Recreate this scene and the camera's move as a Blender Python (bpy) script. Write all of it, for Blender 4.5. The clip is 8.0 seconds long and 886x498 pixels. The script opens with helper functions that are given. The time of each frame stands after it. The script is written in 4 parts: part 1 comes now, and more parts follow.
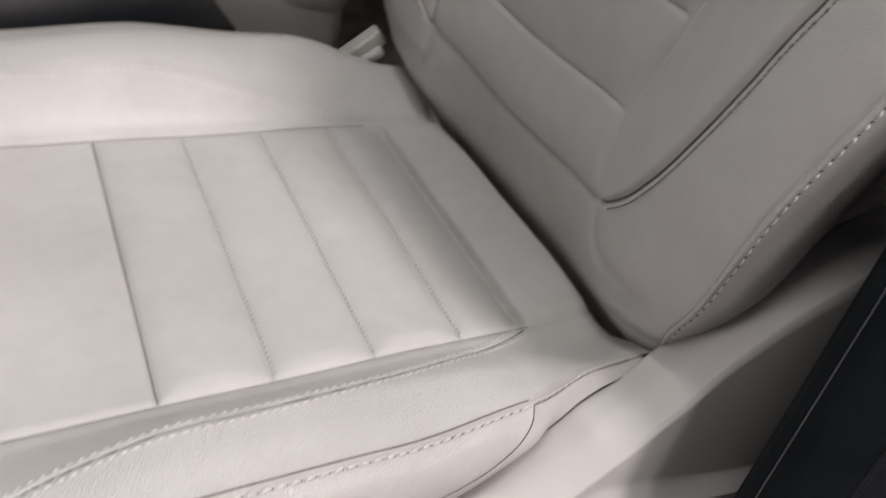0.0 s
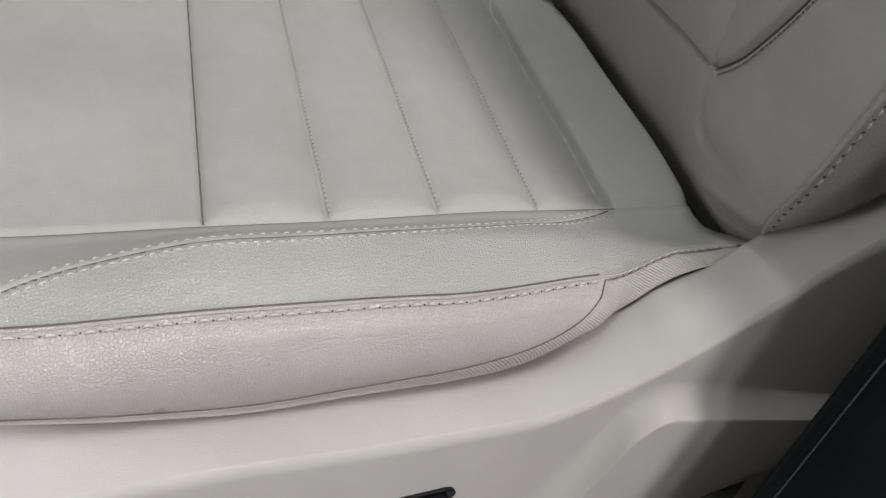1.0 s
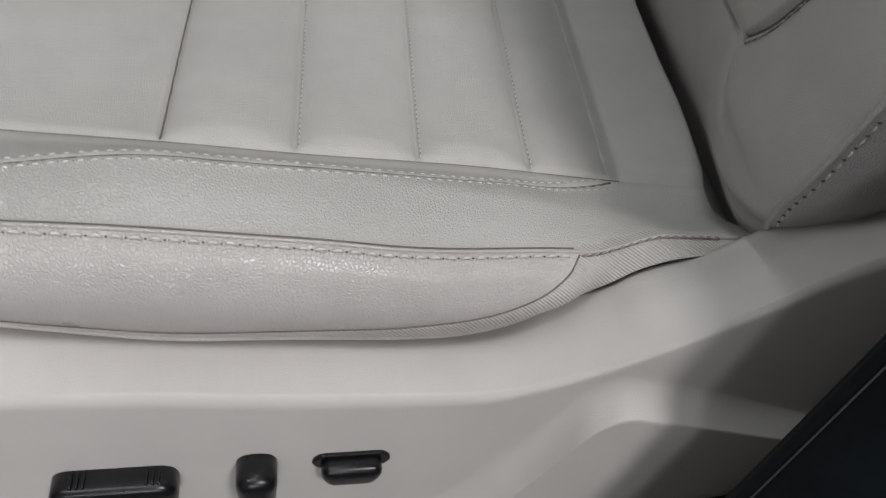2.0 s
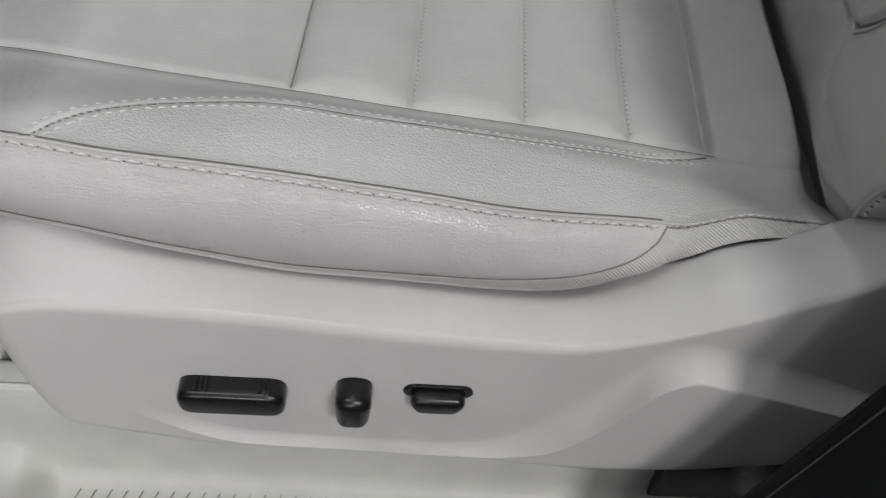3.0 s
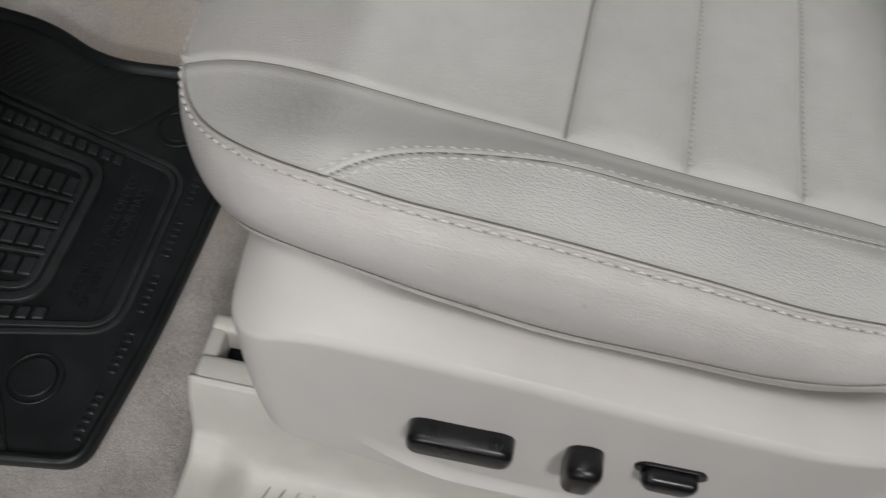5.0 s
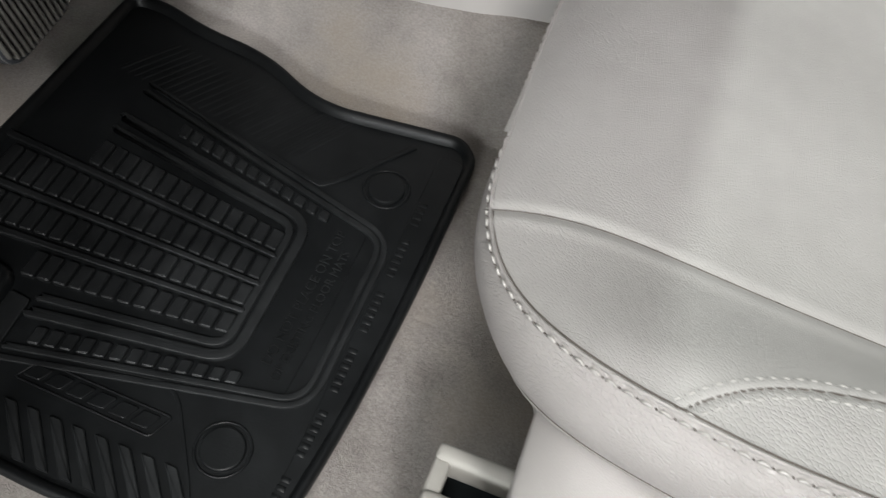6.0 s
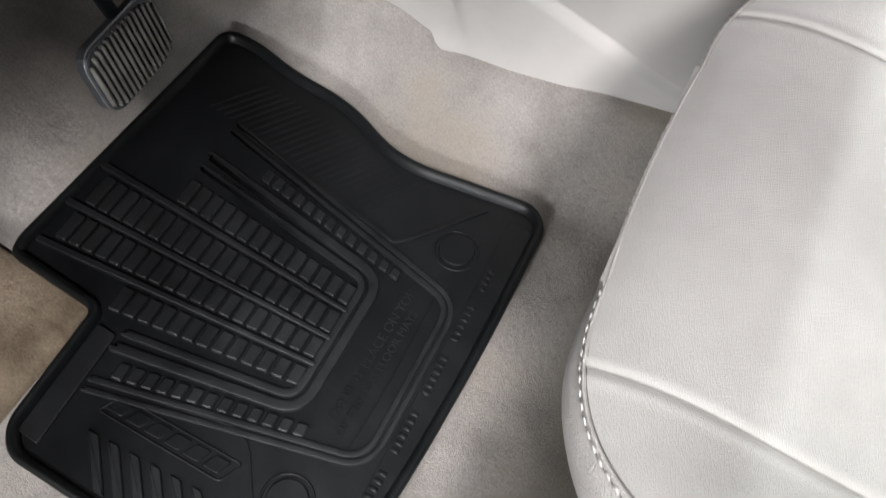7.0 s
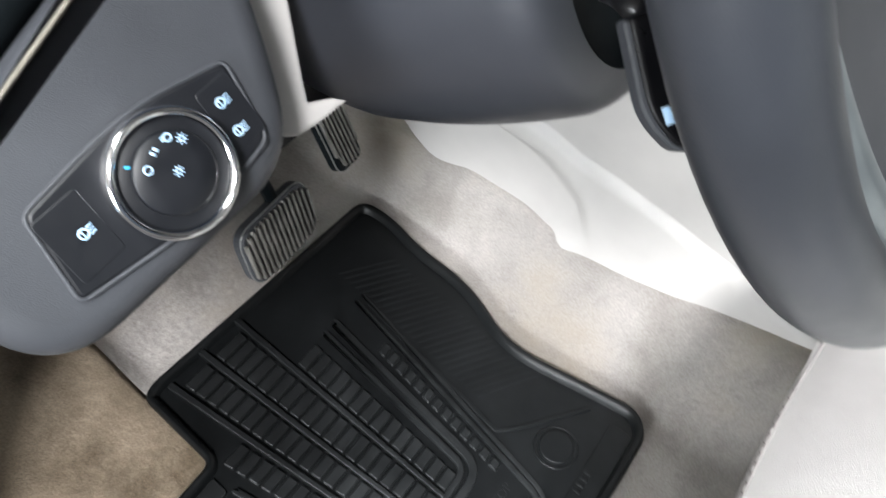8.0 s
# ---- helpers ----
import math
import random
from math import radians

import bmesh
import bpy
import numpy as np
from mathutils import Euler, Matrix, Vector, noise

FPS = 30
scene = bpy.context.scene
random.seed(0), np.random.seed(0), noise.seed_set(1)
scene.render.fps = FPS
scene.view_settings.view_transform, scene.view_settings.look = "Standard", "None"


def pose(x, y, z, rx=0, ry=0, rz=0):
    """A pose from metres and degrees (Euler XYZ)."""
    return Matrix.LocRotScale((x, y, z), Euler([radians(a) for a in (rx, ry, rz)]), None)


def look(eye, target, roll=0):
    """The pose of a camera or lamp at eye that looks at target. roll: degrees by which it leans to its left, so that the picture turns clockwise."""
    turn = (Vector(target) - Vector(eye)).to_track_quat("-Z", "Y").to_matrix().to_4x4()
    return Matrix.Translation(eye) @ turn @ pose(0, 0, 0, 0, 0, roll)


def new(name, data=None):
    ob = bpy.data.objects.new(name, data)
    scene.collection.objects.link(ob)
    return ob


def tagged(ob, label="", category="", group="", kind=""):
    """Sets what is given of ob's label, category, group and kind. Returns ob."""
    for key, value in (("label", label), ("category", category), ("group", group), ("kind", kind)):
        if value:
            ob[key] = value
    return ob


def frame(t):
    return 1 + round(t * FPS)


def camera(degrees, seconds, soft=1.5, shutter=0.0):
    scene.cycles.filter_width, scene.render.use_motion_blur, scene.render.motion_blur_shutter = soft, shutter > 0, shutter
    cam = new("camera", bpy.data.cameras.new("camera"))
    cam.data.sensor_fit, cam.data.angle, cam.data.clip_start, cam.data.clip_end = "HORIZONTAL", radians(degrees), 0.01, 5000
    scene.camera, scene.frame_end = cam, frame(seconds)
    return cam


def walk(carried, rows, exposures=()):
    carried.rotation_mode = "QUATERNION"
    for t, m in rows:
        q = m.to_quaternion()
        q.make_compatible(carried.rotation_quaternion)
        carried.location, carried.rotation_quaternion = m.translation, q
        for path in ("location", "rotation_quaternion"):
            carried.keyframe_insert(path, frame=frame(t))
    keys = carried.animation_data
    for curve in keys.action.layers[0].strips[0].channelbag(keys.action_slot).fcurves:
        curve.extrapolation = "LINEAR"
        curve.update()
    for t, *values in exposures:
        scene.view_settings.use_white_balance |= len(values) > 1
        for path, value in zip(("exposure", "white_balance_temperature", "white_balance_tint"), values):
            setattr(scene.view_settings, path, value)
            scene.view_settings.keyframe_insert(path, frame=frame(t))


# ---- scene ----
cam = camera(56.2, 8.0, 1.2, 0.35)
PATH = [
    (0, (-0.0488, -0.3136, 0.6818), (0.3973, 0.3309, 0.0608), 9.88),
    (0.2, (-0.0422, -0.3185, 0.6822), (0.3474, 0.3267, 0.0249), 10.31),
    (0.5, (-0.0308, -0.3325, 0.6423), (0.3143, 0.3391, -0.0133), 9.11),
    (0.7, (-0.0220, -0.3274, 0.6319), (0.3035, 0.3282, -0.0495), 9.67),
    (0.9, (-0.0150, -0.3313, 0.6222), (0.2904, 0.3269, -0.0659), 9.59),
    (1, (-0.0130, -0.3324, 0.6173), (0.2869, 0.3293, -0.0699), 9.37),
    (1.2, (-0.0137, -0.3236, 0.6144), (0.2875, 0.3271, -0.0827), 10.78),
    (2.3, (0.0719, -0.3295, 0.5968), (0.2301, 0.3114, -0.1544), 11.60),
    (2.5, (0.0682, -0.3361, 0.6045), (0.2092, 0.2918, -0.1608), 11.58),
    (2.7, (0.0615, -0.3444, 0.6157), (0.1769, 0.2713, -0.1638), 10.97),
    (3, (0.0473, -0.3422, 0.6302), (0.1380, 0.2593, -0.1635), 10.47),
    (3.2, (0.0378, -0.3420, 0.6335), (0.1106, 0.2708, -0.1534), 9.40),
    (3.5, (0.0269, -0.3264, 0.6368), (0.0817, 0.2661, -0.1669), 9.45),
    (3.7, (0.0250, -0.3251, 0.6339), (0.0648, 0.2664, -0.1714), 8.96),
    (4, (0.0238, -0.3198, 0.6315), (0.0478, 0.2597, -0.1831), 9.10),
    (4.2, (0.0225, -0.3118, 0.6346), (0.0403, 0.2588, -0.1864), 10.16),
    (5.3, (-0.0933, -0.2848, 0.6333), (-0.1329, 0.2681, -0.1990), 9.84),
    (5.5, (-0.1264, -0.2691, 0.6264), (-0.1908, 0.2775, -0.2085), 9.93),
    (5.7, (-0.1452, -0.2498, 0.6210), (-0.2372, 0.2961, -0.2117), 9.90),
    (6, (-0.1700, -0.2215, 0.6232), (-0.2926, 0.3030, -0.2193), 8.73),
    (6.2, (-0.1803, -0.2161, 0.6263), (-0.3175, 0.3021, -0.2179), 8.31),
    (6.5, (-0.2021, -0.2037, 0.6358), (-0.3399, 0.2993, -0.2174), 10.47),
    (6.8, (-0.2145, -0.2002, 0.6623), (-0.3587, 0.2997, -0.1917), 11.18),
    (7, (-0.2300, -0.1845, 0.6854), (-0.3734, 0.3019, -0.1765), 11.22),
    (7.3, (-0.2459, -0.1750, 0.7175), (-0.4097, 0.3223, -0.1345), 10.88),
    (7.5, (-0.2619, -0.1710, 0.7324), (-0.4471, 0.3424, -0.1055), 10.13),
    (7.7, (-0.2734, -0.1651, 0.7483), (-0.4977, 0.3579, -0.0740), 8.62),
    (8, (-0.2863, -0.1605, 0.7596), (-0.5731, 0.3634, -0.0424), 7.88),
]
walk(cam, [(t, look(eye, target, roll)) for t, eye, target, roll in PATH],
     [(0, 0.22, 6700, 16), (0.5, -0.05, 6600, 12), (1, -0.2, 6500, 10), (2.5, -0.35, 6400, 10), (4, -0.25, 6450, 10), (5.5, -0.38, 6500, 8), (6, 0.1, 6500, 8),
      (6.5, 0.52, 6450, 9), (7.2, 0.82, 6450, 10), (8, 1.42, 6250, 7)])

# ---------------------------------------------------------------- light
world = bpy.data.worlds.new("overcast_sky")
scene.world = world
world.use_nodes = True
wn = world.node_tree
sky = wn.nodes.new("ShaderNodeTexSky")
sky.sky_type = "NISHITA"
sky.sun_disc = False
sky.sun_elevation = radians(50)
sky.sun_rotation = radians(180)
sky.air_density, sky.dust_density = 1.0, 4.0
wn.links.new(sky.outputs["Color"], wn.nodes["Background"].inputs["Color"])
wn.nodes["Background"].inputs["Strength"].default_value = 0.012

sun_data = bpy.data.lights.new("sun", "SUN")
sun_data.energy, sun_data.angle, sun_data.color = 2.1, radians(11), (1.0, 0.963, 0.968)
sun = new("sun", sun_data)
sun.matrix_world = look((0.80, -1.95, 2.75), (0, 0, 0.2))

# a ceiling tube of the hall, across the car, shining through the roof opening
tube_data_l = bpy.data.lights.new("ceiling_tube", "AREA")
tube_data_l.shape, tube_data_l.size, tube_data_l.size_y = "RECTANGLE", 0.025, 1.5
tube_data_l.energy, tube_data_l.color = 8.2, (0.95, 1.0, 0.98)
ceiling_tube = new("ceiling_tube", tube_data_l)
ceiling_tube.matrix_world = pose(0.02, 0.3, 2.0)

# an added, unseen fill lamp along the car, outside the open door
lamp_data = bpy.data.lights.new("door_fill_lamp", "AREA")
lamp_data.shape, lamp_data.size, lamp_data.size_y = "RECTANGLE", 0.9, 0.28
lamp_data.energy, lamp_data.color = 9.0, (0.985, 0.995, 0.98)
fill_lamp = new("door_fill_lamp", lamp_data)
fill_lamp.matrix_world = pose(-0.55, -0.46, 1.95)

# an added, unseen fill lamp that brightens the footwell through the open door
fill_data = bpy.data.lights.new("footwell_fill", "AREA")
fill_data.shape, fill_data.size, fill_data.size_y = "RECTANGLE", 0.8, 0.7
fill_data.energy, fill_data.color, fill_data.spread = 1.8, (0.97, 0.98, 1.0), radians(42)
footwell_fill = new("footwell_fill", fill_data)
footwell_fill.matrix_world = look((-0.36, -2.3, 0.95), (-0.46, 0.3, 0.10))


# ---------------------------------------------------------------- materials
def ramp_between(nt, fac, a, b, lo=0.35, hi=0.65):
    r = nt.nodes.new("ShaderNodeValToRGB")
    r.color_ramp.elements[0].position, r.color_ramp.elements[0].color = lo, (*a, 1)
    r.color_ramp.elements[1].position, r.color_ramp.elements[1].color = hi, (*b, 1)
    nt.links.new(fac, r.inputs["Fac"])
    return r.outputs["Color"]


def noise_fac(nt, coord, scale, detail=4.0, rough=0.55):
    n = nt.nodes.new("ShaderNodeTexNoise")
    n.inputs["Scale"].default_value, n.inputs["Detail"].default_value, n.inputs["Roughness"].default_value = scale, detail, rough
    nt.links.new(coord, n.inputs["Vector"])
    return n.outputs["Fac"]


def material(name, a, b, scale, rough=0.5, metal=0.0, bumps=(), rough_var=0.08, fine=None, spec=0.5, coat=0.0, lo=0.35, hi=0.65, stain=None):
    """Two colours mixed by a broad noise, with a finer noise on top; bumps: (kind, scale, height in metres, strength)."""
    m = bpy.data.materials.new(name)
    m.use_nodes = True
    nt = m.node_tree
    bsdf = nt.nodes["Principled BSDF"]
    coord = nt.nodes.new("ShaderNodeTexCoord").outputs["Object"]
    col = ramp_between(nt, noise_fac(nt, coord, scale), a, b, lo, hi)
    if fine:
        mix = nt.nodes.new("ShaderNodeMix")
        mix.data_type, mix.blend_type = "RGBA", "MULTIPLY"
        mix.inputs[0].default_value = 1.0
        g = 1.0 - fine[1]
        nt.links.new(col, mix.inputs[6])
        nt.links.new(ramp_between(nt, noise_fac(nt, coord, fine[0], 3.0), (g, g, g), (1, 1, 1)), mix.inputs[7])
        col = mix.outputs[2]
    if stain:
        tint, s_scale, s_lo, s_hi = stain
        over = nt.nodes.new("ShaderNodeMix")
        over.data_type = "RGBA"
        nt.links.new(ramp_between(nt, noise_fac(nt, coord, s_scale, 5.0, 0.6), (0, 0, 0), (1, 1, 1), s_lo, s_hi), over.inputs[0])
        nt.links.new(col, over.inputs[6])
        over.inputs[7].default_value = (*tint, 1)
        col = over.outputs[2]
    nt.links.new(col, bsdf.inputs["Base Color"])
    mr = nt.nodes.new("ShaderNodeMapRange")
    mr.inputs["To Min"].default_value, mr.inputs["To Max"].default_value = rough - rough_var, rough + rough_var
    nt.links.new(noise_fac(nt, coord, scale * 5.0), mr.inputs["Value"])
    nt.links.new(mr.outputs["Result"], bsdf.inputs["Roughness"])
    bsdf.inputs["Metallic"].default_value = metal
    bsdf.inputs["Specular IOR Level"].default_value = spec
    bsdf.inputs["Coat Weight"].default_value = coat
    last = None
    for kind, bscale, height, strength in bumps:
        bump = nt.nodes.new("ShaderNodeBump")
        bump.inputs["Distance"].default_value, bump.inputs["Strength"].default_value = height, strength
        if kind == "noise":
            h = noise_fac(nt, coord, bscale, 3.0, 0.6)
        elif kind == "wave":
            w = nt.nodes.new("ShaderNodeTexWave")
            w.bands_direction = "DIAGONAL"
            w.inputs["Scale"].default_value, w.inputs["Distortion"].default_value = bscale, 0.3
            nt.links.new(coord, w.inputs["Vector"])
            h = w.outputs["Fac"]
        else:
            v = nt.nodes.new("ShaderNodeTexVoronoi")
            v.feature = "DISTANCE_TO_EDGE"
            v.inputs["Scale"].default_value = bscale
            nt.links.new(coord, v.inputs["Vector"])
            dome = nt.nodes.new("ShaderNodeMapRange")
            dome.interpolation_type = "SMOOTHSTEP"
            dome.inputs["From Max"].default_value = 0.20
            nt.links.new(v.outputs["Distance"], dome.inputs["Value"])
            h = dome.outputs["Result"]
        nt.links.new(h, bump.inputs["Height"])
        if last:
            nt.links.new(last, bump.inputs["Normal"])
        last = bump.outputs["Normal"]
    if last:
        nt.links.new(last, bsdf.inputs["Normal"])
    return m


GRAIN = (("cells", 660.0, 0.00013, 0.8), ("noise", 60.0, 0.0008, 0.35))
leather = material("beige_leather", (0.495, 0.485, 0.464), (0.545, 0.535, 0.513), 9.0, 0.42, bumps=GRAIN, fine=(60.0, 0.05))
# Slightly pinker than the top leather: warm side light is put into the colour.
leather_side = material("beige_side_leather", (0.50, 0.478, 0.46), (0.54, 0.518, 0.50), 9.0, 0.31, bumps=(("cells", 560.0, 0.00026, 0.95), ("noise", 60.0, 0.0006, 0.25)), fine=(60.0, 0.05))
leather_grain = material("coarse_beige_leather", (0.495, 0.485, 0.464), (0.545, 0.535, 0.513), 9.0, 0.34, bumps=(("cells", 540.0, 0.00024, 1.0), ("noise", 60.0, 0.0005, 0.25)))
thread = material("pale_thread", (0.59, 0.575, 0.545), (0.66, 0.645, 0.615), 300.0, 0.75)
thread_grey = material("grey_thread", (0.22, 0.205, 0.19), (0.29, 0.275, 0.255), 300.0, 0.75)
seam_dark = material("seam_gap", (0.13, 0.115, 0.10), (0.18, 0.16, 0.14), 80.0, 0.8)
twill = material("beige_twill", (0.47, 0.45, 0.43), (0.53, 0.51, 0.485), 40.0, 0.8, bumps=(("wave", 260.0, 0.0005, 0.8),))
plastic = material("beige_plastic", (0.50, 0.482, 0.462), (0.54, 0.522, 0.50), 6.0, 0.5, bumps=(("cells", 900.0, 0.00007, 0.7), ("noise", 1400.0, 0.0001, 0.35)), fine=(30.0, 0.04))
plastic_pale = material("pale_beige_plastic", (0.44, 0.43, 0.395), (0.50, 0.49, 0.45), 6.0, 0.48, bumps=(("noise", 900.0, 0.0002, 0.4),), fine=(40.0, 0.08))
black_gloss = material("black_switch_plastic", (0.003, 0.003, 0.004), (0.006, 0.006, 0.007), 60.0, 0.30, spec=0.4, bumps=(("noise", 1500.0, 0.00005, 0.2),))
dash_soft = material("charcoal_dash_plastic", (0.050, 0.053, 0.060), (0.064, 0.068, 0.077), 14.0, 0.45, bumps=(("cells", 1100.0, 0.00008, 0.5),))
column_plastic = material("dark_column_plastic", (0.026, 0.0285, 0.036), (0.036, 0.039, 0.048), 14.0, 0.38, spec=0.8, bumps=(("cells", 1100.0, 0.00008, 0.5),))
matte_black = material("matte_black_switch_face", (0.005, 0.006, 0.0085), (0.009, 0.010, 0.013), 40.0, 0.45)
trim_tan = material("tan_trim_line", (0.20, 0.185, 0.15), (0.27, 0.25, 0.205), 40.0, 0.5)
wheel_leather = material("charcoal_wheel_leather", (0.025, 0.028, 0.035), (0.035, 0.039, 0.048), 20.0, 0.38, spec=0.8, bumps=(("cells", 900.0, 0.00004, 0.5),))
rubber = material("black_rubber", (0.0032, 0.0037, 0.0040), (0.0068, 0.0076, 0.0080), 9.0, 0.38, spec=0.28, bumps=(("noise", 500.0, 0.0003, 0.4),), fine=(50.0, 0.3))
# Lighter rubber copy: light on the mat's raised parts is put into its colour.
rubber_lit = material("lit_black_rubber", (0.0048, 0.0054, 0.0057), (0.0098, 0.0107, 0.0111), 16.0, 0.44, spec=0.30, bumps=(("noise", 500.0, 0.0002, 0.4),), fine=(70.0, 0.3))


def heel_light(m, gain, x0, x1):
    """Paints light into the rubber: brighter along the object's x, broken by a noise."""
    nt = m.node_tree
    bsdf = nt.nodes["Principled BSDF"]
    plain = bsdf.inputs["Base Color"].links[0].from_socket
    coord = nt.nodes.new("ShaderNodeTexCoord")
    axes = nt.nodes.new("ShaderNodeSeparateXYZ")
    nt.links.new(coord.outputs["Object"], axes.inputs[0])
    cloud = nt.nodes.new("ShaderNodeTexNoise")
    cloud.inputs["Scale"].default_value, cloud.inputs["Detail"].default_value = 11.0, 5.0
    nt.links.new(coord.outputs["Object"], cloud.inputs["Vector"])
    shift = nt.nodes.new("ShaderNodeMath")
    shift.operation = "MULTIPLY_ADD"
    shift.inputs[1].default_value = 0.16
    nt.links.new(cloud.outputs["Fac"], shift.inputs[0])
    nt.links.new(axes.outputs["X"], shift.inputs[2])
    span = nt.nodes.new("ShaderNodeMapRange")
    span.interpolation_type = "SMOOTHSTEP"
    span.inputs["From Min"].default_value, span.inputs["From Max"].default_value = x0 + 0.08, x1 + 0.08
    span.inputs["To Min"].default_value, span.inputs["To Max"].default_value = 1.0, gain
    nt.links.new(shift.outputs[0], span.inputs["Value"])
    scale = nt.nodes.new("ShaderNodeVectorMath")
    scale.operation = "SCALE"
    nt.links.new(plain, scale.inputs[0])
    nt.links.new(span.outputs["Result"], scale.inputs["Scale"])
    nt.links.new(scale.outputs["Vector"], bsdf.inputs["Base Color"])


# Both rubbers get the painted brightening from pedals to heel.
heel_light(rubber, 2.3, -0.13, 0.13)
heel_light(rubber_lit, 3.0, -0.13, 0.13)
seal_rubber = material("door_seal_rubber", (0.004, 0.006, 0.007), (0.008, 0.011, 0.013), 18.0, 0.6, spec=0.12, bumps=(("noise", 300.0, 0.0003, 0.4),))
carpet = material("beige_carpet", (0.345, 0.320, 0.295), (0.535, 0.504, 0.472), 12.0, 0.95, bumps=(("noise", 1100.0, 0.002, 1.0), ("noise", 120.0, 0.003, 0.5)), fine=(500.0, 0.22), lo=0.35, hi=0.64, spec=0.1, stain=((0.33, 0.285, 0.225), 6.0, 0.52, 0.76))
carpet_tan = material("stained_tan_carpet", (0.16, 0.125, 0.085), (0.42, 0.34, 0.25), 9.0, 0.95, bumps=(("noise", 1100.0, 0.002, 1.0), ("noise", 120.0, 0.003, 0.5)), fine=(500.0, 0.25), lo=0.36, hi=0.60, spec=0.1)
chrome = material("chrome", (0.75, 0.75, 0.76), (0.85, 0.85, 0.86), 30.0, 0.12, metal=1.0, rough_var=0.04)
steel = material("worn_steel", (0.30, 0.30, 0.29), (0.42, 0.42, 0.41), 60.0, 0.4, metal=0.6)
pedal_rubber = material("grey_pedal_rubber", (0.125, 0.12, 0.108), (0.205, 0.197, 0.178), 60.0, 0.6, bumps=(("noise", 500.0, 0.0004, 0.5),))
silver = material("satin_silver", (0.24, 0.275, 0.29), (0.32, 0.36, 0.375), 40.0, 0.38, metal=0.7)
mark_blue = material("pale_blue_marking", (0.45, 0.68, 0.95), (0.55, 0.76, 1.0), 200.0, 0.5)
mark_cyan = material("cyan_marking", (0.05, 0.5, 0.9), (0.08, 0.55, 0.95), 200.0, 0.5)
headlining = material("pale_headlining", (0.55, 0.53, 0.49), (0.6, 0.58, 0.54), 30.0, 0.9, bumps=(("noise", 700.0, 0.0005, 0.5),))
body_paint = material("dark_car_paint", (0.008, 0.010, 0.014), (0.014, 0.016, 0.022), 3.0, 0.25, coat=0.6)
concrete = material("dark_concrete", (0.055, 0.052, 0.050), (0.085, 0.080, 0.076), 1.2, 0.85, bumps=(("noise", 60.0, 0.003, 0.5),), fine=(25.0, 0.25))


# ---------------------------------------------------------------- mesh tools
def smooth01(a, b, v):
    t = np.clip((np.asarray(v, float) - a) / (b - a), 0.0, 1.0)
    return t * t * (3 - 2 * t)


def curve1(keys):
    """A smooth function through (x, value) pairs."""
    xs, vs = np.array([k[0] for k in keys], float), np.array([k[1] for k in keys], float)
    d = np.gradient(vs, xs)

    def at(x):
        x = np.clip(np.asarray(x, float), xs[0], xs[-1])
        i = np.clip(np.searchsorted(xs, x) - 1, 0, len(xs) - 2)
        h = xs[i + 1] - xs[i]
        t = (x - xs[i]) / h
        return (2 * t**3 - 3 * t**2 + 1) * vs[i] + (t**3 - 2 * t**2 + t) * h * d[i] + (-2 * t**3 + 3 * t**2) * vs[i + 1] + (t**3 - t**2) * h * d[i + 1]

    return at


def mesh_of(name, verts, faces, mat, smooth=True):
    me = bpy.data.meshes.new(name)
    me.from_pydata([tuple(map(float, v)) for v in verts], [], [tuple(map(int, f)) for f in faces])
    me.materials.append(mat)
    if smooth:
        me.shade_smooth()
    me.update()
    return me


def place(name, me, parent=None, label=""):
    ob = new(name, me)
    if parent is not None:
        ob.parent = parent
    if label:
        ob["label"] = label
    return ob


def grid_faces(n, m, wrap=False):
    f = []
    for i in range(n - 1):
        for j in range(m if wrap else m - 1):
            k = (j + 1) % m
            f.append((i * m + j, (i + 1) * m + j, (i + 1) * m + k, i * m + k))
    return f


def sheet(name, pts, mat, parent=None, label="", flip=False, keep=None, thick=0.0):
    """A surface over an (n, m, 3) array of points; keep: cells to keep; thick: a second skin behind it."""
    n, m = pts.shape[:2]
    faces = grid_faces(n, m)
    if keep is not None:
        k = keep.ravel()
        faces = [f for f, ok in zip(faces, k) if ok]
    if flip:
        faces = [f[::-1] for f in faces]
    verts = pts.reshape(-1, 3)
    used = np.unique(np.array(faces).ravel())
    index = np.full(len(verts), -1)
    index[used] = np.arange(len(used))
    me = mesh_of(name, verts[used], [[index[v] for v in f] for f in faces], mat)
    ob = place(name, me, parent, label)
    if thick:
        mod = ob.modifiers.new("thickness", "SOLIDIFY")
        mod.thickness, mod.offset = thick, -1.0
    return ob


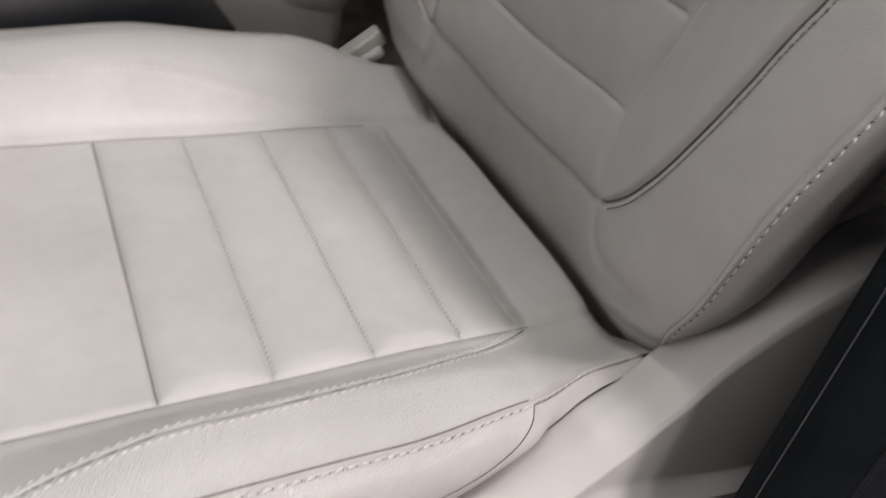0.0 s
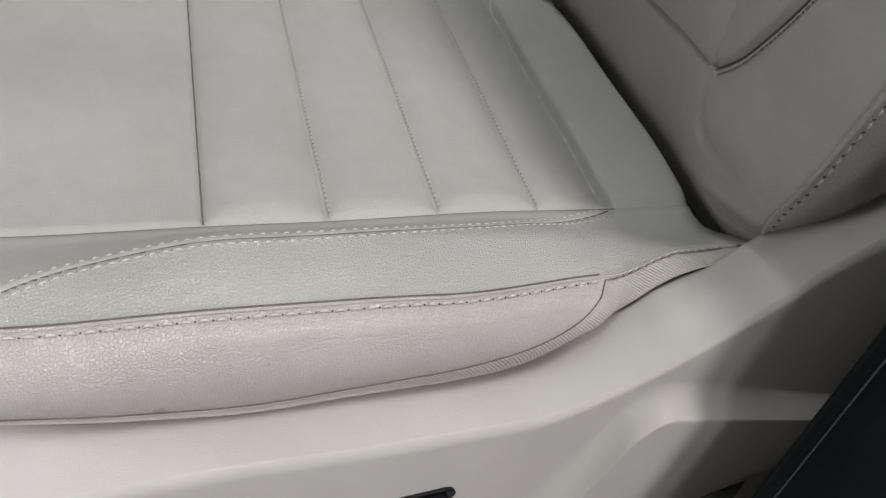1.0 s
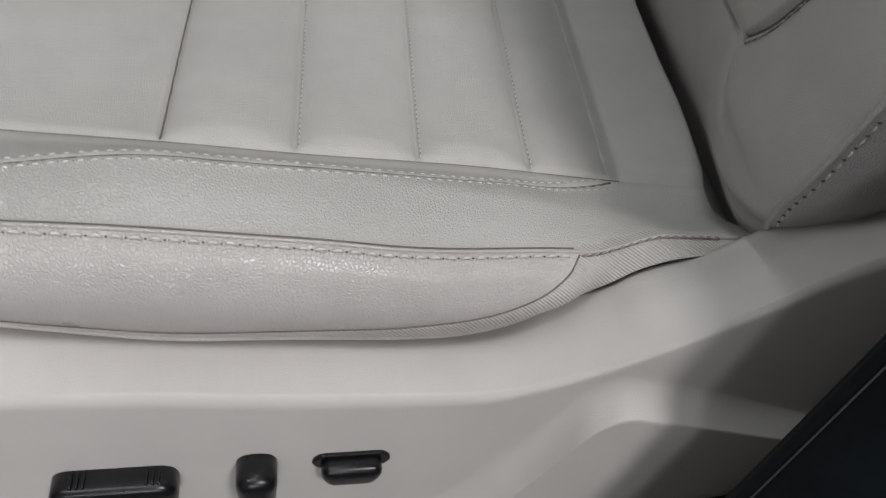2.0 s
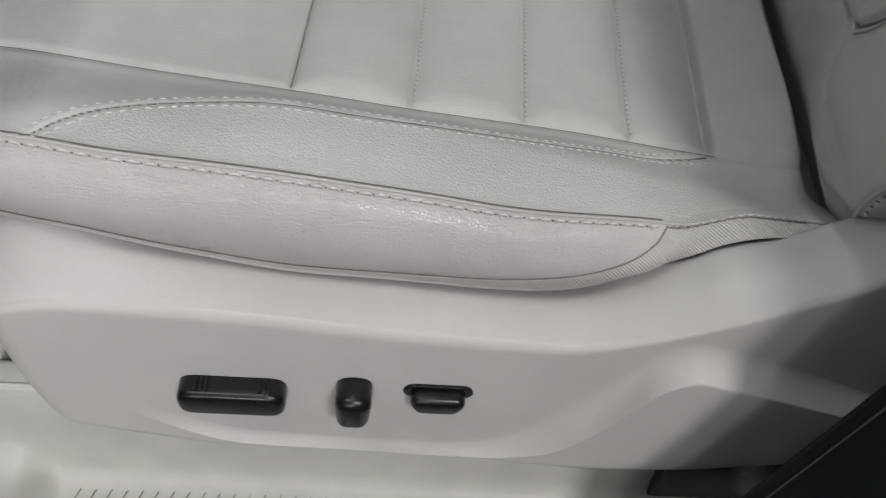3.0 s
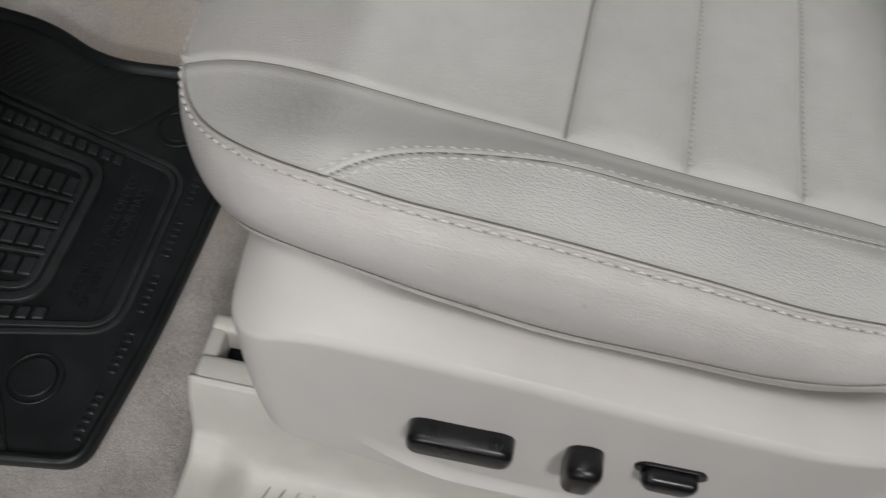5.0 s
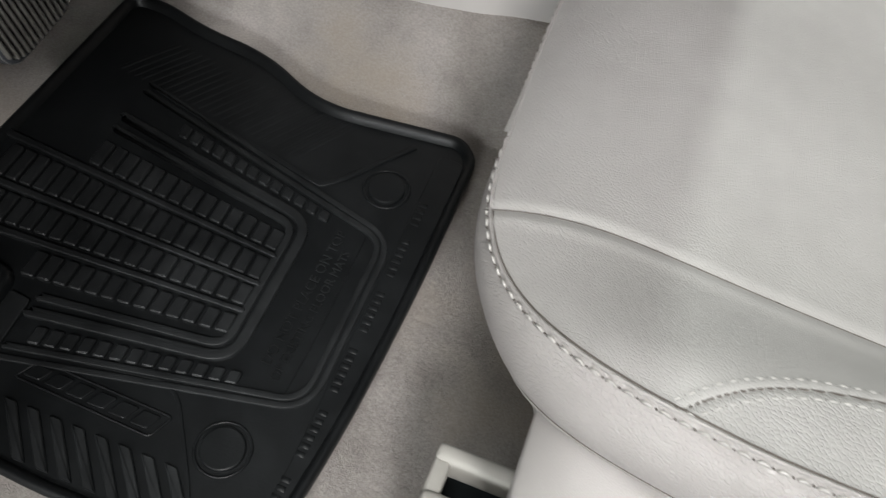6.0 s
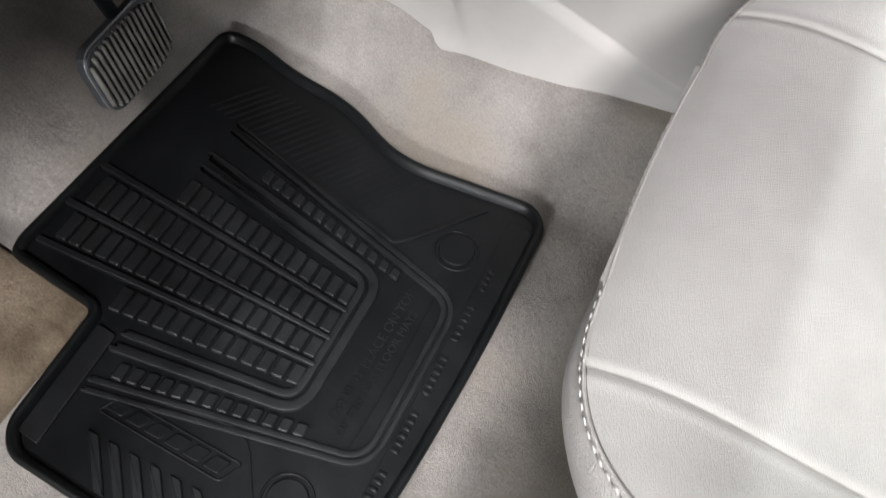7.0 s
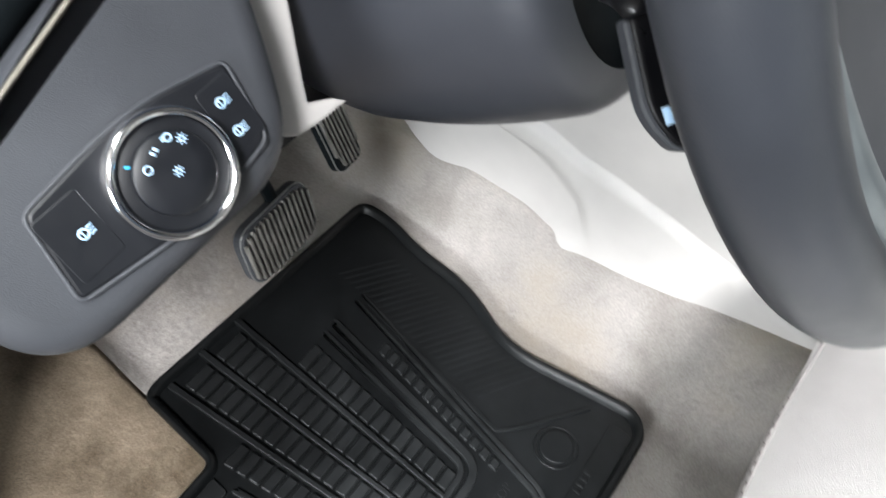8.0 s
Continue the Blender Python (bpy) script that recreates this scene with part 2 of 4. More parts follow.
def tube_data(path, radius, sides=8, squash=1.0, closed=False):
    """Vertices and faces of a round bar along path (n, 3)."""
    path = np.asarray(path, float)
    tan = np.gradient(path, axis=0)
    if closed:
        tan = np.roll(path, -1, 0) - np.roll(path, 1, 0)
    tan /= np.linalg.norm(tan, axis=1)[:, None] + 1e-12
    ref = np.array([0, 0, 1.0]) if abs(tan[:, 2]).max() < 0.95 else np.array([0.31, 0.93, 0.2])
    a = np.cross(tan, ref)
    a /= np.linalg.norm(a, axis=1)[:, None]
    b = np.cross(tan, a)
    rad = np.broadcast_to(np.asarray(radius, float), (len(path),))
    th = np.linspace(0, 2 * np.pi, sides, endpoint=False)
    v = path[:, None] + rad[:, None, None] * (np.cos(th)[None, :, None] * a[:, None] + squash * np.sin(th)[None, :, None] * b[:, None])
    faces = grid_faces(len(path), sides, True)
    n = len(path)
    if closed:
        faces += [((n - 1) * sides + j, j, (j + 1) % sides, (n - 1) * sides + (j + 1) % sides) for j in range(sides)]
    else:
        faces += [tuple(range(sides)), tuple(range((n - 1) * sides, n * sides))[::-1]]
    return v.reshape(-1, 3), faces


def tube(name, path, radius, mat, parent=None, label="", sides=8, squash=1.0, closed=False):
    v, f = tube_data(path, radius, sides, squash, closed)
    return place(name, mesh_of(name, v, f, mat), parent, label)


def bevelled(bm, amount, segments=3, edges=None):
    bmesh.ops.bevel(bm, geom=edges or bm.edges[:], offset=amount, segments=segments, profile=0.5, affect="EDGES")


def bm_place(name, bm, mat, parent=None, label="", smooth=True, m=None):
    if m is not None:
        bm.transform(m)
    bmesh.ops.recalc_face_normals(bm, faces=bm.faces[:])
    me = bpy.data.meshes.new(name)
    bm.to_mesh(me)
    bm.free()
    me.materials.append(mat)
    if smooth:
        me.shade_smooth()
    return place(name, me, parent, label)


def block(name, size, mat, parent=None, label="", m=None, bevel=0.002, segments=3, taper=None):
    """A bevelled block of that size about its centre; taper: scale of its top face in x and y."""
    bm = bmesh.new()
    bmesh.ops.create_cube(bm, size=1.0)
    bmesh.ops.scale(bm, vec=size, verts=bm.verts[:])
    if taper:
        for v in bm.verts:
            if v.co.z > 0:
                v.co.x *= taper[0]
                v.co.y *= taper[1]
    if bevel:
        bevelled(bm, bevel, segments)
    return bm_place(name, bm, mat, parent, label, True, m)


def prism(name, outline, depth, mat, parent=None, label="", m=None, bevel=0.0, segments=2, smooth=False):
    """A flat outline (x, y) raised by depth along z, its top edge rounded."""
    bm = bmesh.new()
    base = [bm.verts.new((x, y, 0)) for x, y in outline]
    face = bm.faces.new(base)
    up = bmesh.ops.extrude_face_region(bm, geom=[face])["geom"]
    for v in up:
        if isinstance(v, bmesh.types.BMVert):
            v.co.z += depth
    bmesh.ops.recalc_face_normals(bm, faces=bm.faces[:])
    if bevel:
        top = [e for e in bm.edges if all(abs(v.co.z - depth) < 1e-7 for v in e.verts)]
        bevelled(bm, bevel, segments, top)
    return bm_place(name, bm, mat, parent, label, smooth, m)


def rounded(points, radius, steps=6):
    """The closed outline with its corners rounded."""
    out, n = [], len(points)
    for i in range(n):
        p, a, b = (np.array(points[k % n], float) for k in (i, i - 1, i + 1))
        r = radius[i] if isinstance(radius, (list, tuple)) else radius
        la, lb = np.linalg.norm(a - p), np.linalg.norm(b - p)
        r = min(r, la * 0.48, lb * 0.48)
        s, e = p + (a - p) / la * r, p + (b - p) / lb * r
        for k in range(steps + 1):
            t = k / steps
            out.append(tuple((1 - t) ** 2 * s + 2 * t * (1 - t) * p + t * t * e))
    return out


def thing(name, label, category, at=(0, 0, 0), group="", kind=""):
    ob = new(name)
    ob.location = at
    ob.empty_display_size = 0.05
    return tagged(ob, label, category, group, kind)


def stitches(name, path, parent, length=0.0042, gap=0.0022, radius=0.0006, lift=0.0004, up=(0, 0, 1), hole_r=0.0, yarn=None):
    """A row of thread stitches along a path, as one piece."""
    path = np.asarray(path, float)
    run = np.r_[0, np.cumsum(np.linalg.norm(np.diff(path, axis=0), axis=1))]
    up = np.array(up, float)
    verts, faces, holes, s = [], [], [], gap
    while s + length < run[-1]:
        q = np.linspace(s, s + length, 4)
        line = np.stack([np.interp(q, run, path[:, k]) for k in range(3)], 1)
        line += np.outer([-0.0005, lift, lift, -0.0005], up)
        v, f = tube_data(line, [radius * 0.7, radius, radius, radius * 0.7], 5)
        faces += [tuple(k + len(verts) for k in face) for face in f]
        verts += list(v)
        s += length + gap
        hole = np.array([np.interp(s - gap / 2, run, path[:, k]) for k in range(3)])
        holes.append(hole)
    if hole_r:
        hv, hf = [], []
        for h in holes:
            ball = np.array([(0, 0, 1), (1, 0, 0), (0, 1, 0), (-1, 0, 0), (0, -1, 0), (0, 0, -1)]) * hole_r + h
            hf += [tuple(k + len(hv) for k in t3) for t3 in ((0, 1, 2), (0, 2, 3), (0, 3, 4), (0, 4, 1), (5, 2, 1), (5, 3, 2), (5, 4, 3), (5, 1, 4))]
            hv += list(ball)
        kind_of = name.split("_")[0] + "_needle_row"
        hob = place(kind_of, mesh_of(kind_of, hv, hf, seam_dark), parent, "dark needle holes of the seam")
        hob["kind"] = "stuff"
    ob = place(name, mesh_of(name, verts, faces, yarn or thread), parent, "grey row of thread stitches" if yarn else "pale row of thread stitches")
    ob["kind"] = "stuff"
    return ob


# ---------------------------------------------------------------- ground, floor and shell of the car
def slab(name, x0, x1, y0, y1, z0, z1, mat, label, category, bevel=0.004):
    ob = block(name, (x1 - x0, y1 - y0, z1 - z0), mat, None, "", pose((x0 + x1) / 2, (y0 + y1) / 2, (z0 + z1) / 2), bevel, 2)
    return tagged(ob, label, category, kind="structure")


slab("ground", -400, 400, -400, 400, -0.62, -0.42, concrete, "grey concrete ground outside the open car door", "ground", 0)


def carpet_height(x, y):
    z = -0.006 + 0 * x
    start = 0.288 + 0.050 * smooth01(-0.43, -0.55, x)
    z = z + 0.088 * smooth01(0.0, 1.0, (y - start) / (0.398 - start))                       # towards the tunnel
    z = z + 0.42 * np.clip(-0.71 - x, 0, 1) + 0.6 * np.clip(-0.82 - x, 0, 1)   # toe board
    z = z + 0.035 * smooth01(-0.66, -0.74, x) * smooth01(0.03, 0.0, y)  # foot rest pad beside the mat
    z = z + 0.004 * np.sin(9 * x + 3) * np.sin(11 * y)
    return z


gx, gy = np.meshgrid(np.linspace(-1.05, 0.62, 168), np.linspace(-0.26, 0.60, 87), indexing="ij")
floor = sheet("floor", np.stack([gx, gy, carpet_height(gx, gy)], -1), carpet, thick=0.012)
px_, py_ = np.meshgrid(np.linspace(-1.0, -0.588, 60), np.linspace(-0.255, 0.008, 40), indexing="ij")
pad_up = 0.005 * smooth01(0.008, -0.004, py_) * smooth01(-0.588, -0.60, px_)
footrest = sheet("floor_footrest", np.stack([px_, py_, carpet_height(px_, py_) + pad_up], -1), carpet_tan, thick=0.004)
tagged(footrest, "stained tan carpet of the foot rest", "carpet", kind="structure")
tagged(floor, "worn beige carpet of the driver's footwell", "carpet", kind="structure")

# Unseen roof slabs; their opening is made up to shape light on the seat.
slab("ceiling", -0.55, -0.060, -0.16, 1.45, 1.02, 1.06, headlining, "pale cloth headlining ahead of the added roof opening", "ceiling")
slab("ceiling_rear", 0.33, 1.6, -0.16, 1.45, 1.02, 1.06, headlining, "pale cloth headlining behind the added roof opening", "ceiling")
slab("ceiling_rail", -0.060, 0.33, -0.16, -0.09, 1.02, 1.06, headlining, "pale cloth roof rail trim over the door", "ceiling")
slab("ceiling_rail_far", -0.060, 0.33, 1.30, 1.45, 1.02, 1.06, headlining, "pale cloth far roof rail trim", "ceiling")
# Unseen rear door slab, added dark to keep light off the seat's rear.
slab("wall_rear_blocker", 0.40, 1.6, -0.25, -0.20, -0.35, 1.0, dash_soft, "unseen charcoal rear door trim added to block light beside the seat", "door trim")
# Unseen door slab, added to block low sky light from ahead.
blocker_door = block("wall_front_blocker", (0.06, 0.98, 1.3), plastic, None, "", pose(-0.70, -0.73, 0.35, 0, 0, -4), 0.02, 3)
tagged(blocker_door, "unseen open front door added to block light from the front", "car door", kind="structure")
# Unseen slab; its edge is set to shade the front of the footwell.
slab("ceiling_dash_blocker", -1.06, -0.605, -0.2, 1.4, 0.57, 0.61, dash_soft, "unseen dashboard underside added to block light over the footwell", "dashboard underside")
# Unseen panel, added to keep side light off the pedals.
slab("wall_kick_blocker", -1.05, -0.66, -0.30, -0.26, -0.40, 0.66, plastic, "unseen kick panel added to block light at the front door hinges", "kick panel")
slab("wall_far", -1.0, 1.6, 1.40, 1.45, -0.1, 0.62, plastic, "beige far door trim", "door trim")
slab("wall_front", -1.10, -1.06, -0.26, 1.45, -0.1, 0.72, carpet, "beige carpeted bulkhead", "bulkhead")
slab("wall_rear", 1.56, 1.6, -0.16, 1.45, -0.1, 1.02, plastic, "beige rear trim panel", "trim panel")
slab("floor_passenger", -1.05, 1.6, 0.60, 1.45, -0.03, -0.005, carpet, "beige carpet of the passenger side", "carpet")
slab("floor_rear", 0.62, 1.6, -0.26, 0.60, -0.03, -0.005, carpet, "beige carpet of the rear footwell", "carpet")


# ---------------------------------------------------------------- the driver's seat
seat = thing("driver_seat", "beige leather power car seat with pale stitching and plastic base trim", "car seat", (0.05, 0.1375, 0.0))
seat_at = Vector((0.05, 0.1375, 0.0))
MID = 0.1375          # the seat's centre line
HALF = 0.1385         # half the width of the sunken insert
SEAMS = (0.0, 0.066, 0.131, 0.195, 0.249)
SLANT = 0.065         # the quilting is sheared to fit the camera's view


# the face of the backrest, on which the cushion ends
back_mid = curve1(((0.25, 0.3286), (0.285, 0.3161), (0.33, 0.2986), (0.38, 0.2896), (0.445, 0.2956), (0.52, 0.3146), (0.62, 0.3446), (0.8, 0.4026)))
BACK_SKEW = 0.06      # the backrest is sheared so its gap line fits the camera's view
back_edge = curve1(((0.25, 0.330), (0.285, 0.3105), (0.315, 0.2905), (0.35, 0.277), (0.42, 0.271), (0.49, 0.275), (0.545, 0.285), (0.65, 0.315), (0.80, 0.37)))
back_half = curve1(((0.25, 0.17), (0.285, 0.198), (0.315, 0.211), (0.35, 0.2235), (0.38, 0.2365), (0.42, 0.2465), (0.46, 0.2545), (0.49, 0.2620), (0.517, 0.2695), (0.545, 0.276), (0.65, 0.285), (0.80, 0.26)))
bolster_in = curve1(((0.375, 0.120), (0.385, 0.1350), (0.40, 0.152), (0.428, 0.1725), (0.476, 0.1965), (0.508, 0.2085), (0.538, 0.2175), (0.564, 0.2265), (0.65, 0.235), (0.80, 0.225)))
wedge_in = curve1(((0.385, 0.134), (0.443, 0.1285), (0.51, 0.1425), (0.60, 0.150), (0.80, 0.15)))
ROWS_B = (0.385, 0.447, 0.512, 0.577, 0.642)


FOLD = curve1(((0.335, 0.152), (0.345, 0.1455), (0.352, 0.1405), (0.36, 0.1365), (0.37, 0.1335), (0.39, 0.1325)))


def row_sag(v):
    """The sewn rows of the backrest hang a little towards the middle."""
    return 0.009 * (1 - np.clip(np.asarray(v, float) / 0.134, 0, 1) ** 2)


def back_x(v, z):
    """v: distance from the centre line."""
    h = back_half(z)
    t = np.clip(v / h, 0, 1)
    x = back_mid(z) + (back_edge(z) - back_mid(z)) * smooth01(0.30, 0.86, t)
    x = x + 0.007 * np.clip((t - 0.86) / 0.14, 0, 1) ** 2.2
    pad = smooth01(0.0, 0.012, wedge_in(z) - v)
    for r in ROWS_B:
        zz = z + row_sag(v)
        x = x + pad * 0.0024 * np.exp(-((zz - r) / 0.0016) ** 2)
    x = x + np.where(z > 0.385, 0.0042 * np.exp(-((v - bolster_in(z)) / 0.0032) ** 2) + 0.0014 * np.exp(-((v - wedge_in(z)) / 0.0016) ** 2), 0)
    x = x - 0.0045 * np.abs(np.sin(np.clip((z + row_sag(v) - 0.385) / 0.065, 0, 9) * np.pi)) * pad * (z + row_sag(v) > 0.385)
    # the pad of the bolster ends in a soft crease that curls under it
    crease = FOLD(z)
    x = x + 0.0020 * np.exp(-((v - crease) / 0.0065) ** 2) * smooth01(0.338, 0.348, z) * smooth01(0.395, 0.383, z)
    x = x + 0.0020 * np.exp(-((z - 0.3495 - 0.10 * (v - 0.15)) / 0.0055) ** 2) * smooth01(0.136, 0.150, v) * smooth01(0.215, 0.185, v)
    # the slack hide of the lower corner is drawn into a pouch
    x = x + 0.0034 * np.exp(-((z - 0.3125 - 0.40 * (v - 0.168)) / 0.0042) ** 2) * smooth01(0.140, 0.165, v) * smooth01(0.222, 0.205, v)
    x = x - 0.0018 * np.exp(-((z - 0.326 - 0.35 * (v - 0.168)) / 0.006) ** 2) * smooth01(0.145, 0.170, v) * smooth01(0.225, 0.205, v)
    return x


def edge_near(x):
    """How far the rim seam lies from the centre line."""
    x = np.asarray(x, float)
    d = np.clip((-0.05 - x) / 0.158, 0, 1)
    corner = 0.0875 + 0.135 * (1 - d**2.5) ** 0.4
    back = 0.2225 - 0.011 * smooth01(0.10, 0.21, x) - 0.002 * smooth01(0.2, 0.30, x)
    return np.where(x < -0.05, corner, back)


def cushion_height(x, y):
    x, y = np.asarray(x, float), np.asarray(y, float)
    xq = x - SLANT * np.clip(y, 0, 0.28)
    v = np.clip(np.abs(y - MID) - HALF, 0, None)
    z = 0.314 - 0.1 * x
    z = z - 0.020 * np.clip((-0.11 - x) / 0.094, 0, 1.2) ** 3
    rise = 0.026 - 0.009 * smooth01(0.06, 0.20, x) + 0.016 * smooth01(0.205, 0.245, x) * (y < MID)
    rise = rise * smooth01(-0.205, -0.085, x)
    full = smooth01(0.255, 0.17, x)
    lead = 0.35 * smooth01(0.03, -0.07, x)
    z = z + rise * np.where(y > MID, 1 - 0.6 * smooth01(0.20, 0.31, x), 1) * (full * ((1 - lead) * (1.16 * smooth01(-0.004, 0.046 + 0.022 * smooth01(0.0, -0.12, x), v) - 0.16 * smooth01(0.045, 0.086, v) ** 2) + lead * np.clip(v / 0.085, 0, 1)) + (1 - full) * smooth01(0.006, 0.082, v) ** 1.3)
    far = smooth01(MID, MID + 0.2, y)
    z = z + far * smooth01(0.005, 0.07, v) * smooth01(-0.05, 0.08, x) * (0.006 + 0.010 * smooth01(0.10, 0.30, x))
    z = z + far * 0.027 * smooth01(0.005, 0.07, v) * smooth01(-0.18, -0.03, x) * smooth01(0.325, 0.18, x)
    # the insert is quilted: each channel swells a little between its seams
    q = np.zeros_like(z)
    marks = (-0.23,) + SEAMS + (0.33,)
    for a, b in zip(marks[:-1], marks[1:]):
        t = np.clip((xq - a) / (b - a), 0, 1)
        tall = 0.0056 if a > -0.1 else 0.0022
        q = np.maximum(q, np.where((xq >= a) & (xq <= b), tall * (1 - np.abs(2 * t - 1) ** (3 if a > -0.1 else 8)) - 0.0012, -9))
    q = q - 0.0080 * np.clip((xq - SEAMS[-2]) / (SEAMS[-1] - SEAMS[-2]), 0, 1) ** 1.6 * smooth01(SEAMS[-1] + 0.0035, SEAMS[-1] - 0.0015, xq)
    # the swelling dies out level towards the seam round the insert
    q = 0.0012 + (q - 0.0012) * smooth01(-0.001, 0.013, HALF - np.abs(y - MID))
    z = z + q * smooth01(0.012, 0.0, v)
    # the sunken seam round the insert
    z = z - 0.0018 * np.exp(-((np.abs(y - MID) - HALF) / 0.0028) ** 2)
    # sewn seams sink
    for s in SEAMS:
        z = z - np.where(np.abs(y - MID) < HALF, smooth01(0.0, 0.006, HALF - np.abs(y - MID)) * 0.0024 * np.exp(-((xq - s) / 0.0015) ** 2), 0)
    # the welt between the smooth strip and the grained bolster
    d = np.abs(y - MID) - bolster_line(x)
    on = smooth01(-0.116, -0.110, x) * smooth01(0.245, 0.23, x)
    z = z + on * (0.0006 * np.exp(-((d + 0.0025) / 0.002) ** 2) + 0.0005 * np.exp(-((d - 0.0025) / 0.002) ** 2) - 0.0014 * np.exp(-(d / 0.0012) ** 2))
    # the cushion rolls down into the gap before the backrest
    bite = back_x(np.abs(y - MID), np.full_like(x, 0.284)) + BACK_SKEW * (y - MID + 0.20) - 0.0045
    z = z - 0.034 * smooth01(bite - 0.0065, bite + 0.002, x)
    # fine wrinkles fan out where the bolster seam meets the rim
    for sgn in (-1, 1):
        wx, wy = x + 0.108, (y - MID) * sgn - 0.216
        rad, ang = np.hypot(wx, wy), np.arctan2(wy, wx)
        z = z + 0.00005 * np.sin(ang * 46 + 3 * np.sin(rad * 90)) * np.exp(-((rad - 0.042) / 0.020) ** 2) * smooth01(0.0, -0.006, d) * (v > 0.004)
    # slight slack in the hide
    z = z + 0.0010 * np.sin(31 * x + 17 * y) * np.sin(23 * y - 9 * x)
    return z


line_key = curve1(((-0.118, 0.2255), (-0.108, 0.2180), (-0.097, 0.2085), (-0.085, 0.2000), (-0.065, 0.1900), (-0.04, 0.1835), (-0.01, 0.1795), (0.035, 0.1795), (0.09, 0.1760), (0.14, 0.1690), (0.18, 0.1605), (0.215, 0.1505), (0.25, 0.1400)))


def bolster_line(x):
    return line_key(x)


def rim_path(n=420):
    """The rim seam in plan, from the back of the near side, round the front, to the back of the far side."""
    xs = np.concatenate([np.linspace(0.285, -0.05, 120), -0.05 - 0.158 * np.sin(np.linspace(0, np.pi / 2, 91)[1:]) ** 0.8])
    w = edge_near(xs)
    near = np.stack([xs, MID - w], 1)
    front = np.stack([np.full(40, -0.208), np.linspace(MID - w[-1], MID + w[-1], 42)[1:-1]], 1)
    front[:, 0] -= 0.004 * (1 - ((front[:, 1] - MID) / w[-1]) ** 2)
    far = near[::-1].copy()
    far[:, 1] = 2 * MID - far[:, 1]
    return np.concatenate([near, front, far])


RIM = rim_path()

# top of the cushion: a fine net trimmed to the rim
nx, ny = 470, 236
xs, ys = np.linspace(-0.212, 0.345, nx), np.linspace(MID - 0.224, MID + 0.224, ny)
cx, cy = np.meshgrid(xs, ys, indexing="ij")
lim = edge_near(np.clip(cx, -0.208, None))
side = np.sign(cy - MID)
over = np.abs(cy - MID) > lim
cy = np.where(over, MID + side * lim, cy)
cz = cushion_height(cx, cy)
top = np.stack([cx, cy, cz], -1) - np.array(seat_at)
mx, my = (cx[:-1, :-1] + cx[1:, 1:]) / 2, (cy[:-1, :-1] + cy[1:, 1:]) / 2
wide = np.abs(cy[1:, 1:] - cy[1:, :-1]) + np.abs(cy[:-1, 1:] - cy[:-1, :-1]) > 1e-6
inner = np.abs(my - MID) < HALF
marks = (-9.0,) + SEAMS + (9.0,)
for a, b in zip(marks[:-1], marks[1:]):
    sheet("cushion_panel", top, leather, seat, "", keep=inner & (mx - SLANT * np.clip(my, 0, 0.28) >= a) & (mx - SLANT * np.clip(my, 0, 0.28) < b), flip=True)
grained = (np.abs(my - MID) > bolster_line(mx)) & (mx > -0.108)
selvage = (np.abs(my - MID) > edge_near(mx) - 0.0055) & (mx > 0.203)
for sgn in (-1, 1):
    mine = ~inner & wide & (np.sign(my - MID) == sgn)
    sheet("bolster_strip", top, leather, seat, "", keep=mine & ~grained, flip=True)
    sheet("bolster", top, leather_grain, seat, "grained beige leather bolster", keep=mine & grained & ~selvage, flip=True)
    sheet("twill_edge", top, twill, seat, "ribbed beige fabric edge", keep=mine & selvage, flip=True)

# side panel hanging from the rim
gap_z = curve1(((-0.21, 0.262), (-0.15, 0.290), (-0.096, 0.298), (-0.043, 0.287), (0.005, 0.277), (0.06, 0.274), (0.12, 0.2695), (0.14, 0.267), (0.165, 0.268), (0.176, 0.271), (0.19, 0.278), (0.20, 0.285), (0.21, 0.2915), (0.22, 0.298), (0.228, 0.3045), (0.24, 0.3105), (0.26, 0.3145), (0.285, 0.315)))
seg = np.gradient(RIM, axis=0)
nrm = np.stack([-seg[:, 1], seg[:, 0]], 1)
nrm /= np.linalg.norm(nrm, axis=1)[:, None]
nrm *= -np.sign((nrm * (np.array([0.05, MID]) - RIM)).sum(1))[:, None]
rim_z = cushion_height(RIM[:, 0], RIM[:, 1])
frontal = smooth01(0.25, 0.9, -nrm[:, 0])
low = gap_z(RIM[:, 0])
low = low * (1 - frontal) + 0.252 * frontal
low = np.minimum(low, rim_z - 0.002)
ledge = smooth01(0.19, 0.225, RIM[:, 0])


def wall_at(k):
    """The cushion's side at the share k of its height, from the rim down."""
    k = np.broadcast_to(np.asarray(k, float), (len(RIM),))
    bulge = 0.0035 * smooth01(0, 0.16, k) + 0.010 * np.sin(np.pi * np.minimum(1, k * 1.05)) + 0.006 * k
    tuck = (0.004 + 0.0025 * smooth01(0.10, 0.0, RIM[:, 1])) * np.sin(np.pi * np.minimum(1, 1.1 * k)) - (0.024 - 0.014 * smooth01(0.10, 0.0, RIM[:, 1])) * k**1.8
    off = bulge * (1 - frontal) + tuck * frontal
    off = off * (1 - ledge) + 0.009 * k * ledge
    z = rim_z * (1 - k) + low * k - 0.001 * np.exp(-((k - 0.10) / 0.05) ** 2)
    return np.concatenate([RIM + nrm * off[:, None], z[:, None]], 1)


